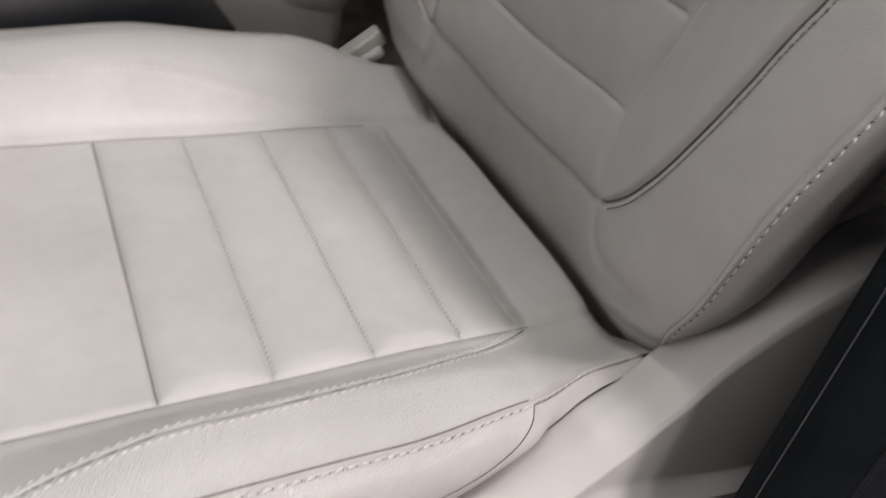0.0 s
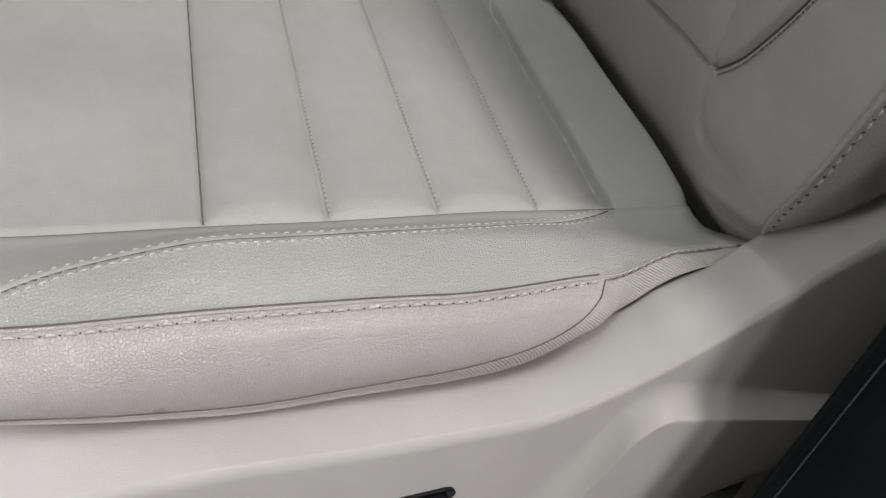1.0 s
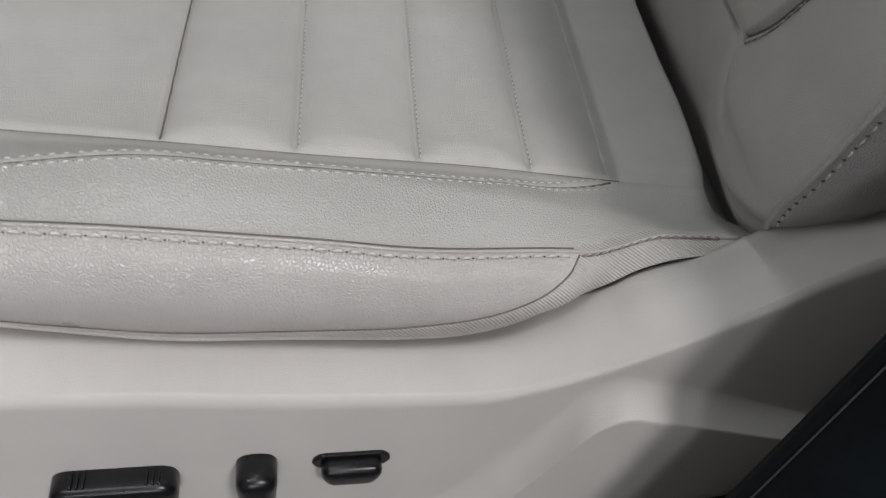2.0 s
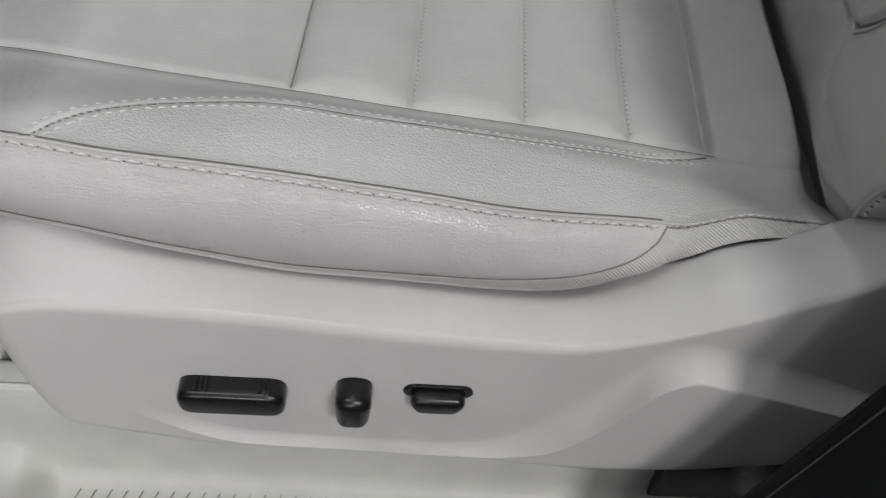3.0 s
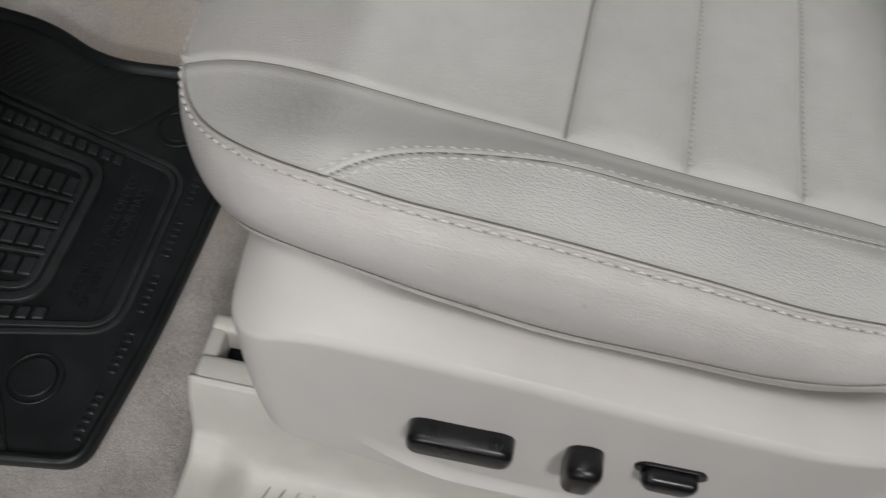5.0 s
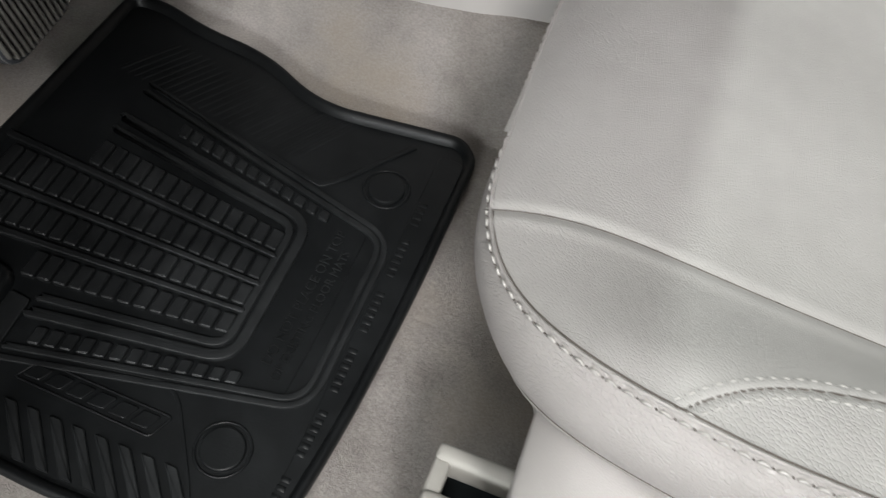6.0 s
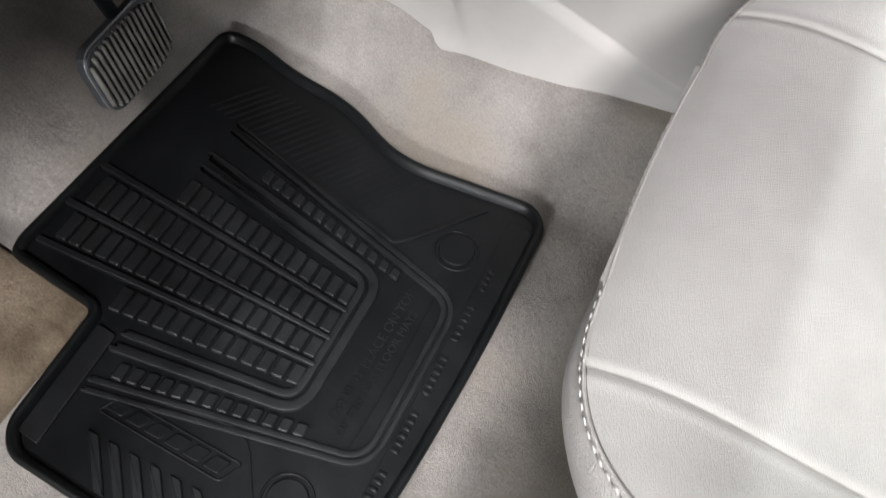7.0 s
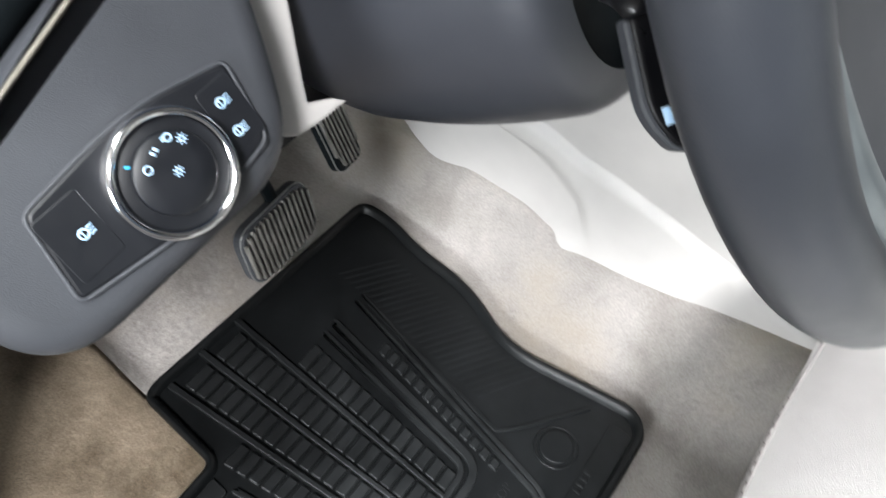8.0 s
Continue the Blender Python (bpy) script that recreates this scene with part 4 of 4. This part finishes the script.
tube("pedal_arm", [(-0.008, 0.01, 0.02), (-0.05, 0.012, 0.09), (-0.10, 0.014, 0.24), (-0.12, 0.014, 0.42)], 0.0065, seal_rubber, brake, "", 8)

throttle = thing("accelerator_pedal", "ribbed grey rubber accelerator pedal hanging over the carpet", "pedal", (-0.668, 0.272, 0.185))
m_thr = m_brake @ pose(0, 0, 0, -12, 0, 0)
ribbed_pad(throttle, 0.038, 0.105, 7, m_thr, "", seal_rubber)
tube("pedal_arm", [(-0.01, 0.0, 0.04), (-0.06, 0.002, 0.12), (-0.10, 0.004, 0.30)], 0.007, seal_rubber, throttle, "", 8)

# rubber floor mat ----------------------------------------------------------
mat = thing("floor_mat", "black moulded rubber floor mat with a raised lip and tread blocks", "floor mat", (-0.47, 0.08, 0.0))
ma = np.array((-0.47, 0.08, 0.0))
OUT = [(-0.685, 0.020), (-0.671, 0.331), (-0.628, 0.331), (-0.576, 0.316), (-0.502, 0.309), (-0.430, 0.272), (-0.284, 0.288), (-0.265, 0.268), (-0.265, 0.12), (-0.272, -0.02), (-0.286, -0.130), (-0.43, -0.148), (-0.562, -0.140), (-0.580, -0.120), (-0.584, -0.006), (-0.680, 0.004)]
RAD = [0.014, 0.022, 0.02, 0.03, 0.04, 0.04, 0.02, 0.02, 0.05, 0.05, 0.018, 0.05, 0.016, 0.016, 0.010, 0.012]
outline = rounded(OUT, RAD, 8)


def inset(points, d):
    p = np.array(points)
    t = np.roll(p, -1, 0) - np.roll(p, 1, 0)
    t /= np.linalg.norm(t, axis=1)[:, None] + 1e-9
    n = np.stack([-t[:, 1], t[:, 0]], 1)
    area = 0.5 * np.sum(p[:, 0] * np.roll(p[:, 1], -1) - np.roll(p[:, 0], -1) * p[:, 1])
    return [tuple(v) for v in p + n * d * np.sign(area)]


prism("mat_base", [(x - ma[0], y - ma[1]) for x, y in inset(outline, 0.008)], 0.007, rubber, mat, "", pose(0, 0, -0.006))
rings = []
for d, z in ((0.0, -0.005), (-0.001, 0.006), (0.001, 0.0095), (0.004, 0.0100), (0.0075, 0.007), (0.010, 0.0005)):
    q = np.array(inset(outline, d))
    rings.append(np.c_[q, np.full(len(q), z)] - ma)
rings = np.stack(rings, 1)
rings = np.concatenate([rings, rings[:1]])
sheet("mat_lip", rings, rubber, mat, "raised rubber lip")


def fan(x, w):
    """The tread field widens towards the pedals."""
    return 0.060 + w * (1 + 2.2 * (-0.395 - x))


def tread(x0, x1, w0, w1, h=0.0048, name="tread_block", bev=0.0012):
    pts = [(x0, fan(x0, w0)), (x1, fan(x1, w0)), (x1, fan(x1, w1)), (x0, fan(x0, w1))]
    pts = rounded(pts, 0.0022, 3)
    return prism(name, [(x - ma[0], y - ma[1]) for x, y in pts], h, rubber_lit, mat, "", pose(0, 0, 0.001), bev, 1)


ROWS_M = ((-0.0423, -0.0245), (-0.0144, 0.0047), (0.0125, 0.0345), (0.0438, 0.0637))
for w0, w1 in ROWS_M:
    for k in range(19):
        x1 = -0.3935 - 0.0142 * k
        if x1 < -0.570 and fan(x1, w0) < 0.022 or x1 < -0.585 and w1 > 0.06:
            continue
        tread(x1 - 0.0114, x1, w0, w1)
for w, x_far in ((-0.0194, -0.672), (0.0086, -0.677), (0.0391, -0.675)):
    tread(x_far, -0.390, w - 0.0021, w + 0.0021, 0.0052, "tread_bar", 0.0008)


def ridge(path, half, h, name="mat_ridge", face=rubber):
    p = np.array(path, float)
    t = np.gradient(p, axis=0)
    t /= np.linalg.norm(t, axis=1)[:, None]
    n = np.stack([-t[:, 1], t[:, 0]], 1)
    rows = [np.c_[p + n * half * s, np.full(len(p), z)] for s, z in ((-1.0, 0.0004), (-0.97, h * 0.5), (-0.86, h * 0.97), (-0.74, h), (0.0, h), (0.74, h), (0.86, h * 0.97), (0.97, h * 0.5), (1.0, 0.0004))]
    return sheet(name, np.stack(rows, 1) - ma, face, mat, "", flip=True)


def u_path(x_end, w_lo, w_hi, x_lo, x_hi, r):
    """A U that opens towards the pedals."""
    pts = rounded([(x_lo, fan(x_lo, w_lo)), (x_end, fan(x_end, w_lo)), (x_end, fan(x_end, w_hi)), (x_hi, fan(x_hi, w_hi))], [0.0001, r, r, 0.0001], 10)
    return np.array(pts)


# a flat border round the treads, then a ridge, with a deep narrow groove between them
ridge(u_path(-0.379, -0.0640, 0.0860, -0.548, -0.590, 0.024), 0.0048, 0.0050, face=rubber_lit)
ridge(u_path(-0.3900, -0.0531, 0.0751, -0.548, -0.590, 0.016), 0.0036, 0.0046, face=rubber_lit)
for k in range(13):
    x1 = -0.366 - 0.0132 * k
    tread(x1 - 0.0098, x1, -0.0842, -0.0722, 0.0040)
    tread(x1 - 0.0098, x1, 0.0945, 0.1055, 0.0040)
ridge(u_path(-0.312, -0.0880, 0.1115, -0.548, -0.590, 0.022), 0.0028, 0.0036, face=rubber_lit)
ridge(u_path(-0.3045, -0.0955, 0.1190, -0.548, -0.590, 0.028), 0.0026, 0.0032, face=rubber_lit)
field = rounded([(-0.2995, -0.112), (-0.2860, -0.112), (-0.2760, 0.00), (-0.2745, 0.262), (-0.2995, 0.262)], [0.006, 0.01, 0.03, 0.01, 0.006], 5)
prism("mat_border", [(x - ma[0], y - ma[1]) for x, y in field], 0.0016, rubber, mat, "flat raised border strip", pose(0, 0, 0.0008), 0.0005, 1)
ridge([(-0.3290, -0.014), (-0.3272, 0.03), (-0.3268, 0.075), (-0.3285, 0.150)], 0.0011, 0.0022)
ridge([(-0.3248, 0.263), (-0.344, 0.238), (-0.363, 0.2125), (-0.376, 0.1965), (-0.389, 0.1855), (-0.405, 0.1885), (-0.45, 0.1985), (-0.52, 0.2115), (-0.578, 0.2255)], 0.0024, 0.0030)
for k in range(25):
    x = -0.425 - 0.0085 * k
    ridge([(x, 0.206 + 0.0013 * k), (x + 0.02, 0.238 + 0.0012 * k), (x + 0.036, 0.263 + 0.0011 * k)], 0.0026, 0.0014, "mat_rib")
for c in ((-0.3315, 0.2060), (-0.3508, -0.0685)):
    th = np.linspace(0, 2 * np.pi, 33)[:-1]
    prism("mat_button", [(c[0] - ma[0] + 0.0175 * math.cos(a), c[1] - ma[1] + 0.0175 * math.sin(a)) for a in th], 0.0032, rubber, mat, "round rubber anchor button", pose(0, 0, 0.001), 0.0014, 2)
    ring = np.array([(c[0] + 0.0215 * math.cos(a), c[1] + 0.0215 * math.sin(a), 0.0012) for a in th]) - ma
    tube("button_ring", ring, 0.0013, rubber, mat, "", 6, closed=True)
# heel corner panel with slots and a raised emblem bar
ridge(rounded([(-0.545, -0.0560), (-0.418, -0.0365), (-0.402, -0.0450), (-0.360, -0.1030), (-0.347, -0.1280)], [0.001, 0.010, 0.010, 0.02, 0.001], 6), 0.0016, 0.0024)
for k in range(8):
    x = -0.5225 + 0.0196 * k
    pts = rounded([(x, -0.0935), (x + 0.0108, -0.0935), (x + 0.0448, -0.132), (x + 0.0340, -0.132)], 0.002, 3)
    prism("mat_rib", [(a - ma[0], b - ma[1]) for a, b in pts], 0.0028, rubber_lit, mat, "", pose(0, 0, 0.001), 0.001, 1)
for k in range(6):
    x = -0.5150 + 0.0190 * k
    pts = rounded([(x, -0.0620 - 0.0003 * k), (x + 0.0145, -0.0620 - 0.0003 * k), (x + 0.0085, -0.0730 - 0.0006 * k), (x - 0.0060, -0.0730 - 0.0006 * k)], 0.002, 3)
    prism("emblem_bar", [(a - ma[0], b - ma[1]) for a, b in pts], 0.0022, rubber, mat, "plain raised emblem bar", pose(0, 0, 0.001), 0.0006, 1)


frame_path = rounded([(-0.5155, -0.0580), (-0.3975, -0.0605), (-0.4065, -0.0805), (-0.5255, -0.0765)], 0.004, 4)
tube("emblem_frame", np.array([(x, y, 0.0014) for x, y in frame_path]) - ma, 0.0011, rubber, mat, "raised emblem frame", 6, closed=True)
border = rounded([(-0.573, -0.014), (-0.553, -0.016), (-0.549, -0.122), (-0.570, -0.120)], 0.003, 3)
prism("mat_border", [(x - ma[0], y - ma[1]) for x, y in border], 0.0032, rubber_lit, mat, "flat raised border strip", pose(0, 0, 0.001), 0.001, 2)


def lettering(name, text, size, m, mat_, parent, depth=0.0005, align="LEFT"):
    cu = bpy.data.curves.new(name, "FONT")
    cu.body, cu.size, cu.extrude, cu.align_x = text, size, depth, align
    cu.materials.append(mat_)
    tmp = new(name, cu)
    me = bpy.data.meshes.new_from_object(tmp.evaluated_get(bpy.context.evaluated_depsgraph_get()))
    bpy.data.objects.remove(tmp)
    ob = place(name, me, parent)
    ob.matrix_basis = m
    return ob


lettering("mat_lettering", "DO NOT PLACE ON TOP", 0.0125, pose(-0.3500 - ma[0], 0.006 - ma[1], 0.0016, 0, 0, 88), rubber_lit, mat)
lettering("mat_lettering", "OF EXISTING FLOOR MATS", 0.0110, pose(-0.3380 - ma[0], -0.004 - ma[1], 0.0016, 0, 0, 88), rubber_lit, mat)
for k in range(44):
    if k % 8 in (6, 7):
        continue
    y = -0.108 + 0.0072 * k
    bend = -0.2935 - 0.006 * max(0.0, (-0.02 - y) / 0.09)
    block("lettering_bar", (0.0075, 0.0044, 0.0008), rubber, mat, "", pose(bend - ma[0], y - ma[1], 0.0026), 0.0003, 1)

# dashboard pod with the lamp switch -----------------------------------------
dial_at = Vector((-0.4562, -0.0465, 0.5376))
dn = Vector((0.74, -0.15, 0.65)).normalized()
du = Vector((0.008, 0.088, 0.013))
du = (du - dn * du.dot(dn)).normalized()
dv = dn.cross(du)
dash = thing("dashboard", "charcoal soft plastic dashboard with a chrome lamp switch", "dashboard", dial_at)
m_pod = Matrix(((du.x, dv.x, dn.x, 0), (du.y, dv.y, dn.y, 0), (du.z, dv.z, dn.z, 0), (0, 0, 0, 1))) @ Matrix.Scale(0.93, 4)
pod = prism("switch_pod", rounded([(-0.095, 0.0410), (-0.080, -0.0345), (0.047, -0.0305), (0.073, 0.030), (0.087, 0.0965)], [0.006, 0.032, 0.028, 0.03, 0.004], 10), 0.05, dash_soft, dash, "charcoal grained plastic pod", m_pod @ pose(0, 0, -0.056), 0.014, 6, True)
bez = rounded([(-0.0500, 0.0215), (-0.0555, -0.0145), (0.0, -0.0205), (0.0385, -0.0125), (0.0430, 0.0215), (0.0, 0.0290)], [0.004, 0.004, 0.05, 0.005, 0.004, 0.05], 6)
tube("panel_rim", [m_pod @ Vector((x, y, -0.0042)) for x, y in bez], 0.0009, dash_soft, dash, "thin charcoal panel rim", 6, closed=True)
prism("switch_panel", bez, 0.005, matte_black, dash, "black switch panel", m_pod @ pose(0, 0, -0.0085), 0.002, 2)


def disc(name, r0, r1, depth, mat_, parent, m, label="", bevel=0.001):
    th = np.linspace(0, 2 * np.pi, 65)[:-1]
    prof_d = [(r0, 0.0), (r0, depth - bevel), (r0 - bevel * 0.3, depth - bevel * 0.3), (r0 - bevel, depth), (r1 + bevel, depth), (r1, depth - bevel), (r1, 0.0)] if r1 else [(r0, 0.0), (r0, depth - bevel), (r0 - bevel, depth), (r0 * 0.5, depth), (1e-4, depth)]
    pts = np.array([[(r * math.cos(a), r * math.sin(a), z) for r, z in prof_d] for a in th])
    v = pts.reshape(-1, 3)
    f = grid_faces(len(th), len(prof_d))
    f += [((len(th) - 1) * len(prof_d) + j, j, j + 1, (len(th) - 1) * len(prof_d) + j + 1) for j in range(len(prof_d) - 1)]
    me = mesh_of(name, v, [q[::-1] for q in f], mat_)
    me.transform(m)
    return place(name, me, parent, label)


lamp = disc("lamp_dial", 0.0235, 0, 0.008, matte_black, dash, m_pod @ pose(-0.0015, 0.0015, -0.006), "black rotary lamp switch", 0.002)
disc("chrome_ring", 0.0248, 0.0208, 0.0115, chrome, lamp, m_pod @ pose(-0.0015, 0.0015, -0.006), "chrome ring", 0.0018)
disc("dial_face", 0.0160, 0, 0.0105, matte_black, lamp, m_pod @ pose(-0.0010, 0.0015, -0.006), "", 0.0012)

# steering column and wheel -----------------------------------------------------
column = thing("steering_column", "smooth charcoal plastic steering column shroud", "steering column", (-0.46, 0.135, 0.52))
oa = np.array((-0.46, 0.135, 0.52))
p0, p1 = np.array((-0.3877, 0.1476, 0.5675)), np.array((-0.548, 0.128, 0.489))
cn = []
for t in np.linspace(0, 1, 40):
    c = p0 + (p1 - p0) * t
    swell = 1.0 - 0.25 * (1 - math.sqrt(1 - (1 - min(t / 0.12, 1)) ** 2)) - 0.12 * smooth01(0.7, 1.0, t)
    a = np.linspace(0, 2 * np.pi, 48, endpoint=False)
    upv = np.array((-0.435, 0, 0.90))
    ca_, sa_ = np.cos(a), np.sin(a)
    r = (np.abs(ca_) ** 2.1 + np.abs(sa_) ** 2.1) ** (-1 / 2.1)
    cn.append(c + 0.068 * swell * (r * ca_)[:, None] * np.array((0, 1, 0)) + 0.075 * (swell + 0.16 * math.sin(math.pi * t)) * (r * sa_)[:, None] * upv)
cn = np.array(cn)
v = np.concatenate([cn.reshape(-1, 3)]) - oa
f = [q[::-1] for q in grid_faces(40, 48, True)] + [tuple(range(39 * 48, 40 * 48))[::-1]]
place("column_shroud", mesh_of("column_shroud", v, f, column_plastic), column)
# the open end of the shroud: a black collar set back behind its lip
mid_c = cn[0].mean(0)
collar = np.stack([mid_c + (cn[0] - mid_c) * k + np.array((-0.9, -0.11, -0.43)) * d for k, d in ((0.995, 0.0), (0.95, 0.006), (0.80, 0.010), (0.02, 0.010))], 1)
collar = np.concatenate([collar, collar[:1]])
sheet("column_collar", collar - oa, seal_rubber, column, "black collar in the end of the shroud", flip=True)

wheel = thing("steering_wheel", "charcoal leather steering wheel with satin silver spokes", "steering wheel", (-0.308, 0.1643, 0.6805))
wheel.rotation_euler[2] = radians(-1.9)
wt = radians(28.2)
w_up = np.array((-math.sin(wt), 0, math.cos(wt)))
w_n = np.array((math.cos(wt), 0, math.sin(wt)))
th = np.linspace(0, 2 * np.pi, 129)[:-1]
rim_w = 0.187 * (np.cos(th)[:, None] * np.array((0, 1.0, 0)) + np.sin(th)[:, None] * w_up)
tube("rim", rim_w, 0.0159, wheel_leather, wheel, "charcoal leather rim", 24, closed=True)
m_wheel = Matrix(((0, w_up[0], w_n[0], 0), (1, w_up[1], w_n[1], 0), (0, w_up[2], w_n[2], 0), (0, 0, 0, 1)))
disc("airbag_cover", 0.075, 0, 0.03, dash_soft, wheel, m_wheel @ pose(0, 0, -0.015), "", 0.012)
for s in (-1, 1):
    block("spoke", (0.115, 0.03, 0.016), silver, wheel, "satin silver spoke", m_wheel @ pose(s * 0.125, -0.012, -0.004, 0, 0, s * 8), 0.005)
block("spoke", (0.03, 0.12, 0.014), silver, wheel, "satin silver lower spoke", m_wheel @ pose(0, -0.125, -0.004), 0.005)
tt = np.radians(np.linspace(-62, -8, 40))
arc = 0.1665 * (-np.cos(tt)[:, None] * np.array((0, 1.0, 0)) + np.sin(tt)[:, None] * w_up) + 0.004 * w_n
tube("spoke_bezel", arc, 0.0075 * (0.5 + 0.5 * np.sin(np.linspace(0, np.pi, 40))), silver, wheel, "satin silver spoke bezel", 12)
tt = np.radians(np.linspace(-55, -12, 20))
fin = np.stack([(0.166 - 0.09 * k) * (-np.cos(tt)[:, None] * np.array((0, 1.0, 0)) + np.sin(tt * (1 - 0.35 * k))[:, None] * w_up) - 0.006 * w_n for k in np.linspace(0, 1, 8)], 1)
sheet("spoke_web", fin, dash_soft, wheel, "charcoal spoke web", thick=0.008)

# lower dash trim, upper dash, and the lever ------------------------------------
lower = thing("lower_dash_trim", "beige plastic lower dash trim beside the column", "dash trim", dial_at)
prism("trim_panel", [(0.060, 0.055), (0.112, 0.055), (0.100, 0.0180), (0.0835, -0.0134), (0.0795, -0.022), (0.0913, -0.0278), (0.0971, -0.0334), (0.0789, -0.0328), (0.066, -0.031), (0.050, -0.02), (0.05, 0.03)], 0.006, plastic, lower, "", m_pod @ pose(0, 0, -0.051), 0.002, 2)
upper = thing("upper_dash", "dark upper dash with a thin beige trim line", "dashboard top", dial_at)
block("dash_top", (0.62, 0.30, 0.05), seal_rubber, upper, "", m_pod @ pose(0.0408, 0.2399, -0.047, 0, 0, 17.8), 0.012, 4)
block("trim_line", (0.40, 0.0022, 0.006), trim_tan, upper, "thin beige trim line", m_pod @ pose(-0.007, 0.0625, -0.0070, 0, 0, 17.8), 0.0018, 2)


def mark(u, v, w, h, turn=0.0, mat_=None, lift=0.0048):
    block("marking", (w, h, 0.0004), mat_ or mark_blue, lamp, "pale blue printed symbol", m_pod @ pose(u, v, lift, 0, 0, turn), 0.0, 1)


def ring_mark(u, v, r, w, lift=0.0048):
    th = np.linspace(0, 2 * np.pi, 25)[:-1]
    me_p = np.array([(r * math.cos(a), r * math.sin(a), 0) for a in th])
    vv, ff = tube_data(me_p, w, 5, closed=True)
    me = mesh_of("marking", vv, ff, mark_blue)
    me.transform(m_pod @ pose(u, v, lift))
    place("marking", me, lamp, "pale blue printed ring symbol")


for u, v in ((0.0, 0.0015), (0.0085, 0.0100)):
    ring_mark(u, v, 0.0009, 0.00035)
    for k in range(8):
        a = k * math.pi / 4
        mark(u + 0.0018 * math.cos(a), v + 0.0018 * math.sin(a), 0.0008, 0.0004, math.degrees(a))
ring_mark(-0.0085, 0.0085, 0.0015, 0.0004)
mark(-0.0034, 0.0119, 0.0012, 0.0022, 30)
mark(-0.0016, 0.0125, 0.0012, 0.0022, 30)
ring_mark(0.0045, 0.0135, 0.0014, 0.0004)
mark(0.0028, 0.0146, 0.0018, 0.0005, 10)
mark(0.0028, 0.0136, 0.0018, 0.0005, 10)
mark(-0.0128, 0.0132, 0.0026, 0.0012, -35, mark_cyan, 0.0022)
for u, v in ((0.0312, 0.0098), (0.0302, -0.0026), (-0.0388, 0.0040)):
    ring_mark(u, v, 0.0018, 0.0005, -0.0030)
    mark(u - 0.0002, v, 0.0006, 0.0034, 8, None, -0.0030)
    for k in range(3):
        mark(u + 0.0032, v - 0.0014 + 0.0014 * k, 0.0025, 0.0006, 8, None, -0.0030)
for u, v, w, h in ((0.0325, 0.0045, 0.0165, 0.0285), (-0.0405, 0.0042, 0.0200, 0.0290)):
    prism("switch_key", rounded([(-w / 2, -h / 2), (w / 2, -h / 2 + 0.001), (w / 2, h / 2), (-w / 2, h / 2 - 0.001)], 0.002, 4), 0.0012, matte_black, dash, "black push key", m_pod @ pose(u, v, -0.0045), 0.0005, 2)

lever = thing("indicator_lever", "black indicator lever with a grey edge and a pale symbol", "lever", (-0.335, 0.06, 0.57))
la = Vector((-0.335, 0.06, 0.57))
e0, e1 = Vector((-0.3490, 0.0640, 0.5955)), Vector((-0.3173, 0.0490, 0.5655))
ax = (e1 - e0).normalized()
nz = Vector((0.17, -0.76, 0.63)) + 0.42 * Vector((0.724, 0.534, 0.449))
nz = (nz - ax * nz.dot(ax)).normalized()
nyv = nz.cross(ax)
m_lev = Matrix(((ax.x, nyv.x, nz.x, (e0.x + e1.x) / 2 - la.x), (ax.y, nyv.y, nz.y, (e0.y + e1.y) / 2 - la.y), (ax.z, nyv.z, nz.z, (e0.z + e1.z) / 2 - la.z), (0, 0, 0, 1)))
ln = (e1 - e0).length
prism("lever_body", rounded([(-ln / 2, -0.006), (ln / 2 - 0.014, -0.0085), (ln / 2, -0.002), (ln / 2, 0.010), (-ln / 2, 0.010)], [0.002, 0.008, 0.005, 0.006, 0.002], 8), 0.011, black_gloss, lever, "", m_lev @ pose(0, 0, -0.006), 0.002, 3)
prism("lever_edge", rounded([(-ln / 2, -0.0078), (ln / 2 - 0.014, -0.0108), (ln / 2 + 0.0010, -0.0030), (ln / 2 + 0.0010, 0.0105), (-ln / 2, 0.0105)], [0.002, 0.008, 0.005, 0.006, 0.002], 8), 0.007, dash_soft, lever, "grey lever edge", m_lev @ pose(0, 0, -0.0035), 0.002, 3)
block("marking", (0.006, 0.005, 0.0004), mark_blue, lever, "pale blue printed symbol", m_lev @ pose(ln / 2 - 0.0125, -0.0022, 0.0053), 0.0)
tube("stalk", [Vector(p) - la for p in ((-0.395, 0.105, 0.572), (-0.3756, 0.088, 0.582), (-0.360, 0.074, 0.592), (-0.3483, 0.062, 0.597))], 0.0055, black_gloss, lever, "black lever stalk", 12)

# passenger seat beyond the console ----------------------------------------------
pseat = thing("passenger_seat", "beige leather passenger seat beyond the console", "car seat", (0.18, 0.88, 0.0))
block("cushion", (0.50, 0.46, 0.16), leather, pseat, "", pose(-0.02, 0, 0.235, 0, 4, 0), 0.045, 5)
block("backrest", (0.14, 0.48, 0.60), leather, pseat, "", pose(0.235, 0, 0.50, 0, 15, 0), 0.05, 5)
block("seat_base", (0.46, 0.42, 0.16), plastic, pseat, "", pose(-0.02, 0, 0.078), 0.02, 3)
# Black slab behind the trim supplies the darkness of the opening.
block("cavity_shade", (0.16, 0.10, 0.01), black_gloss, lower, "black slab painted as shade in the opening beside the column", m_pod @ pose(0.16, 0.0, -0.125), 0.0)
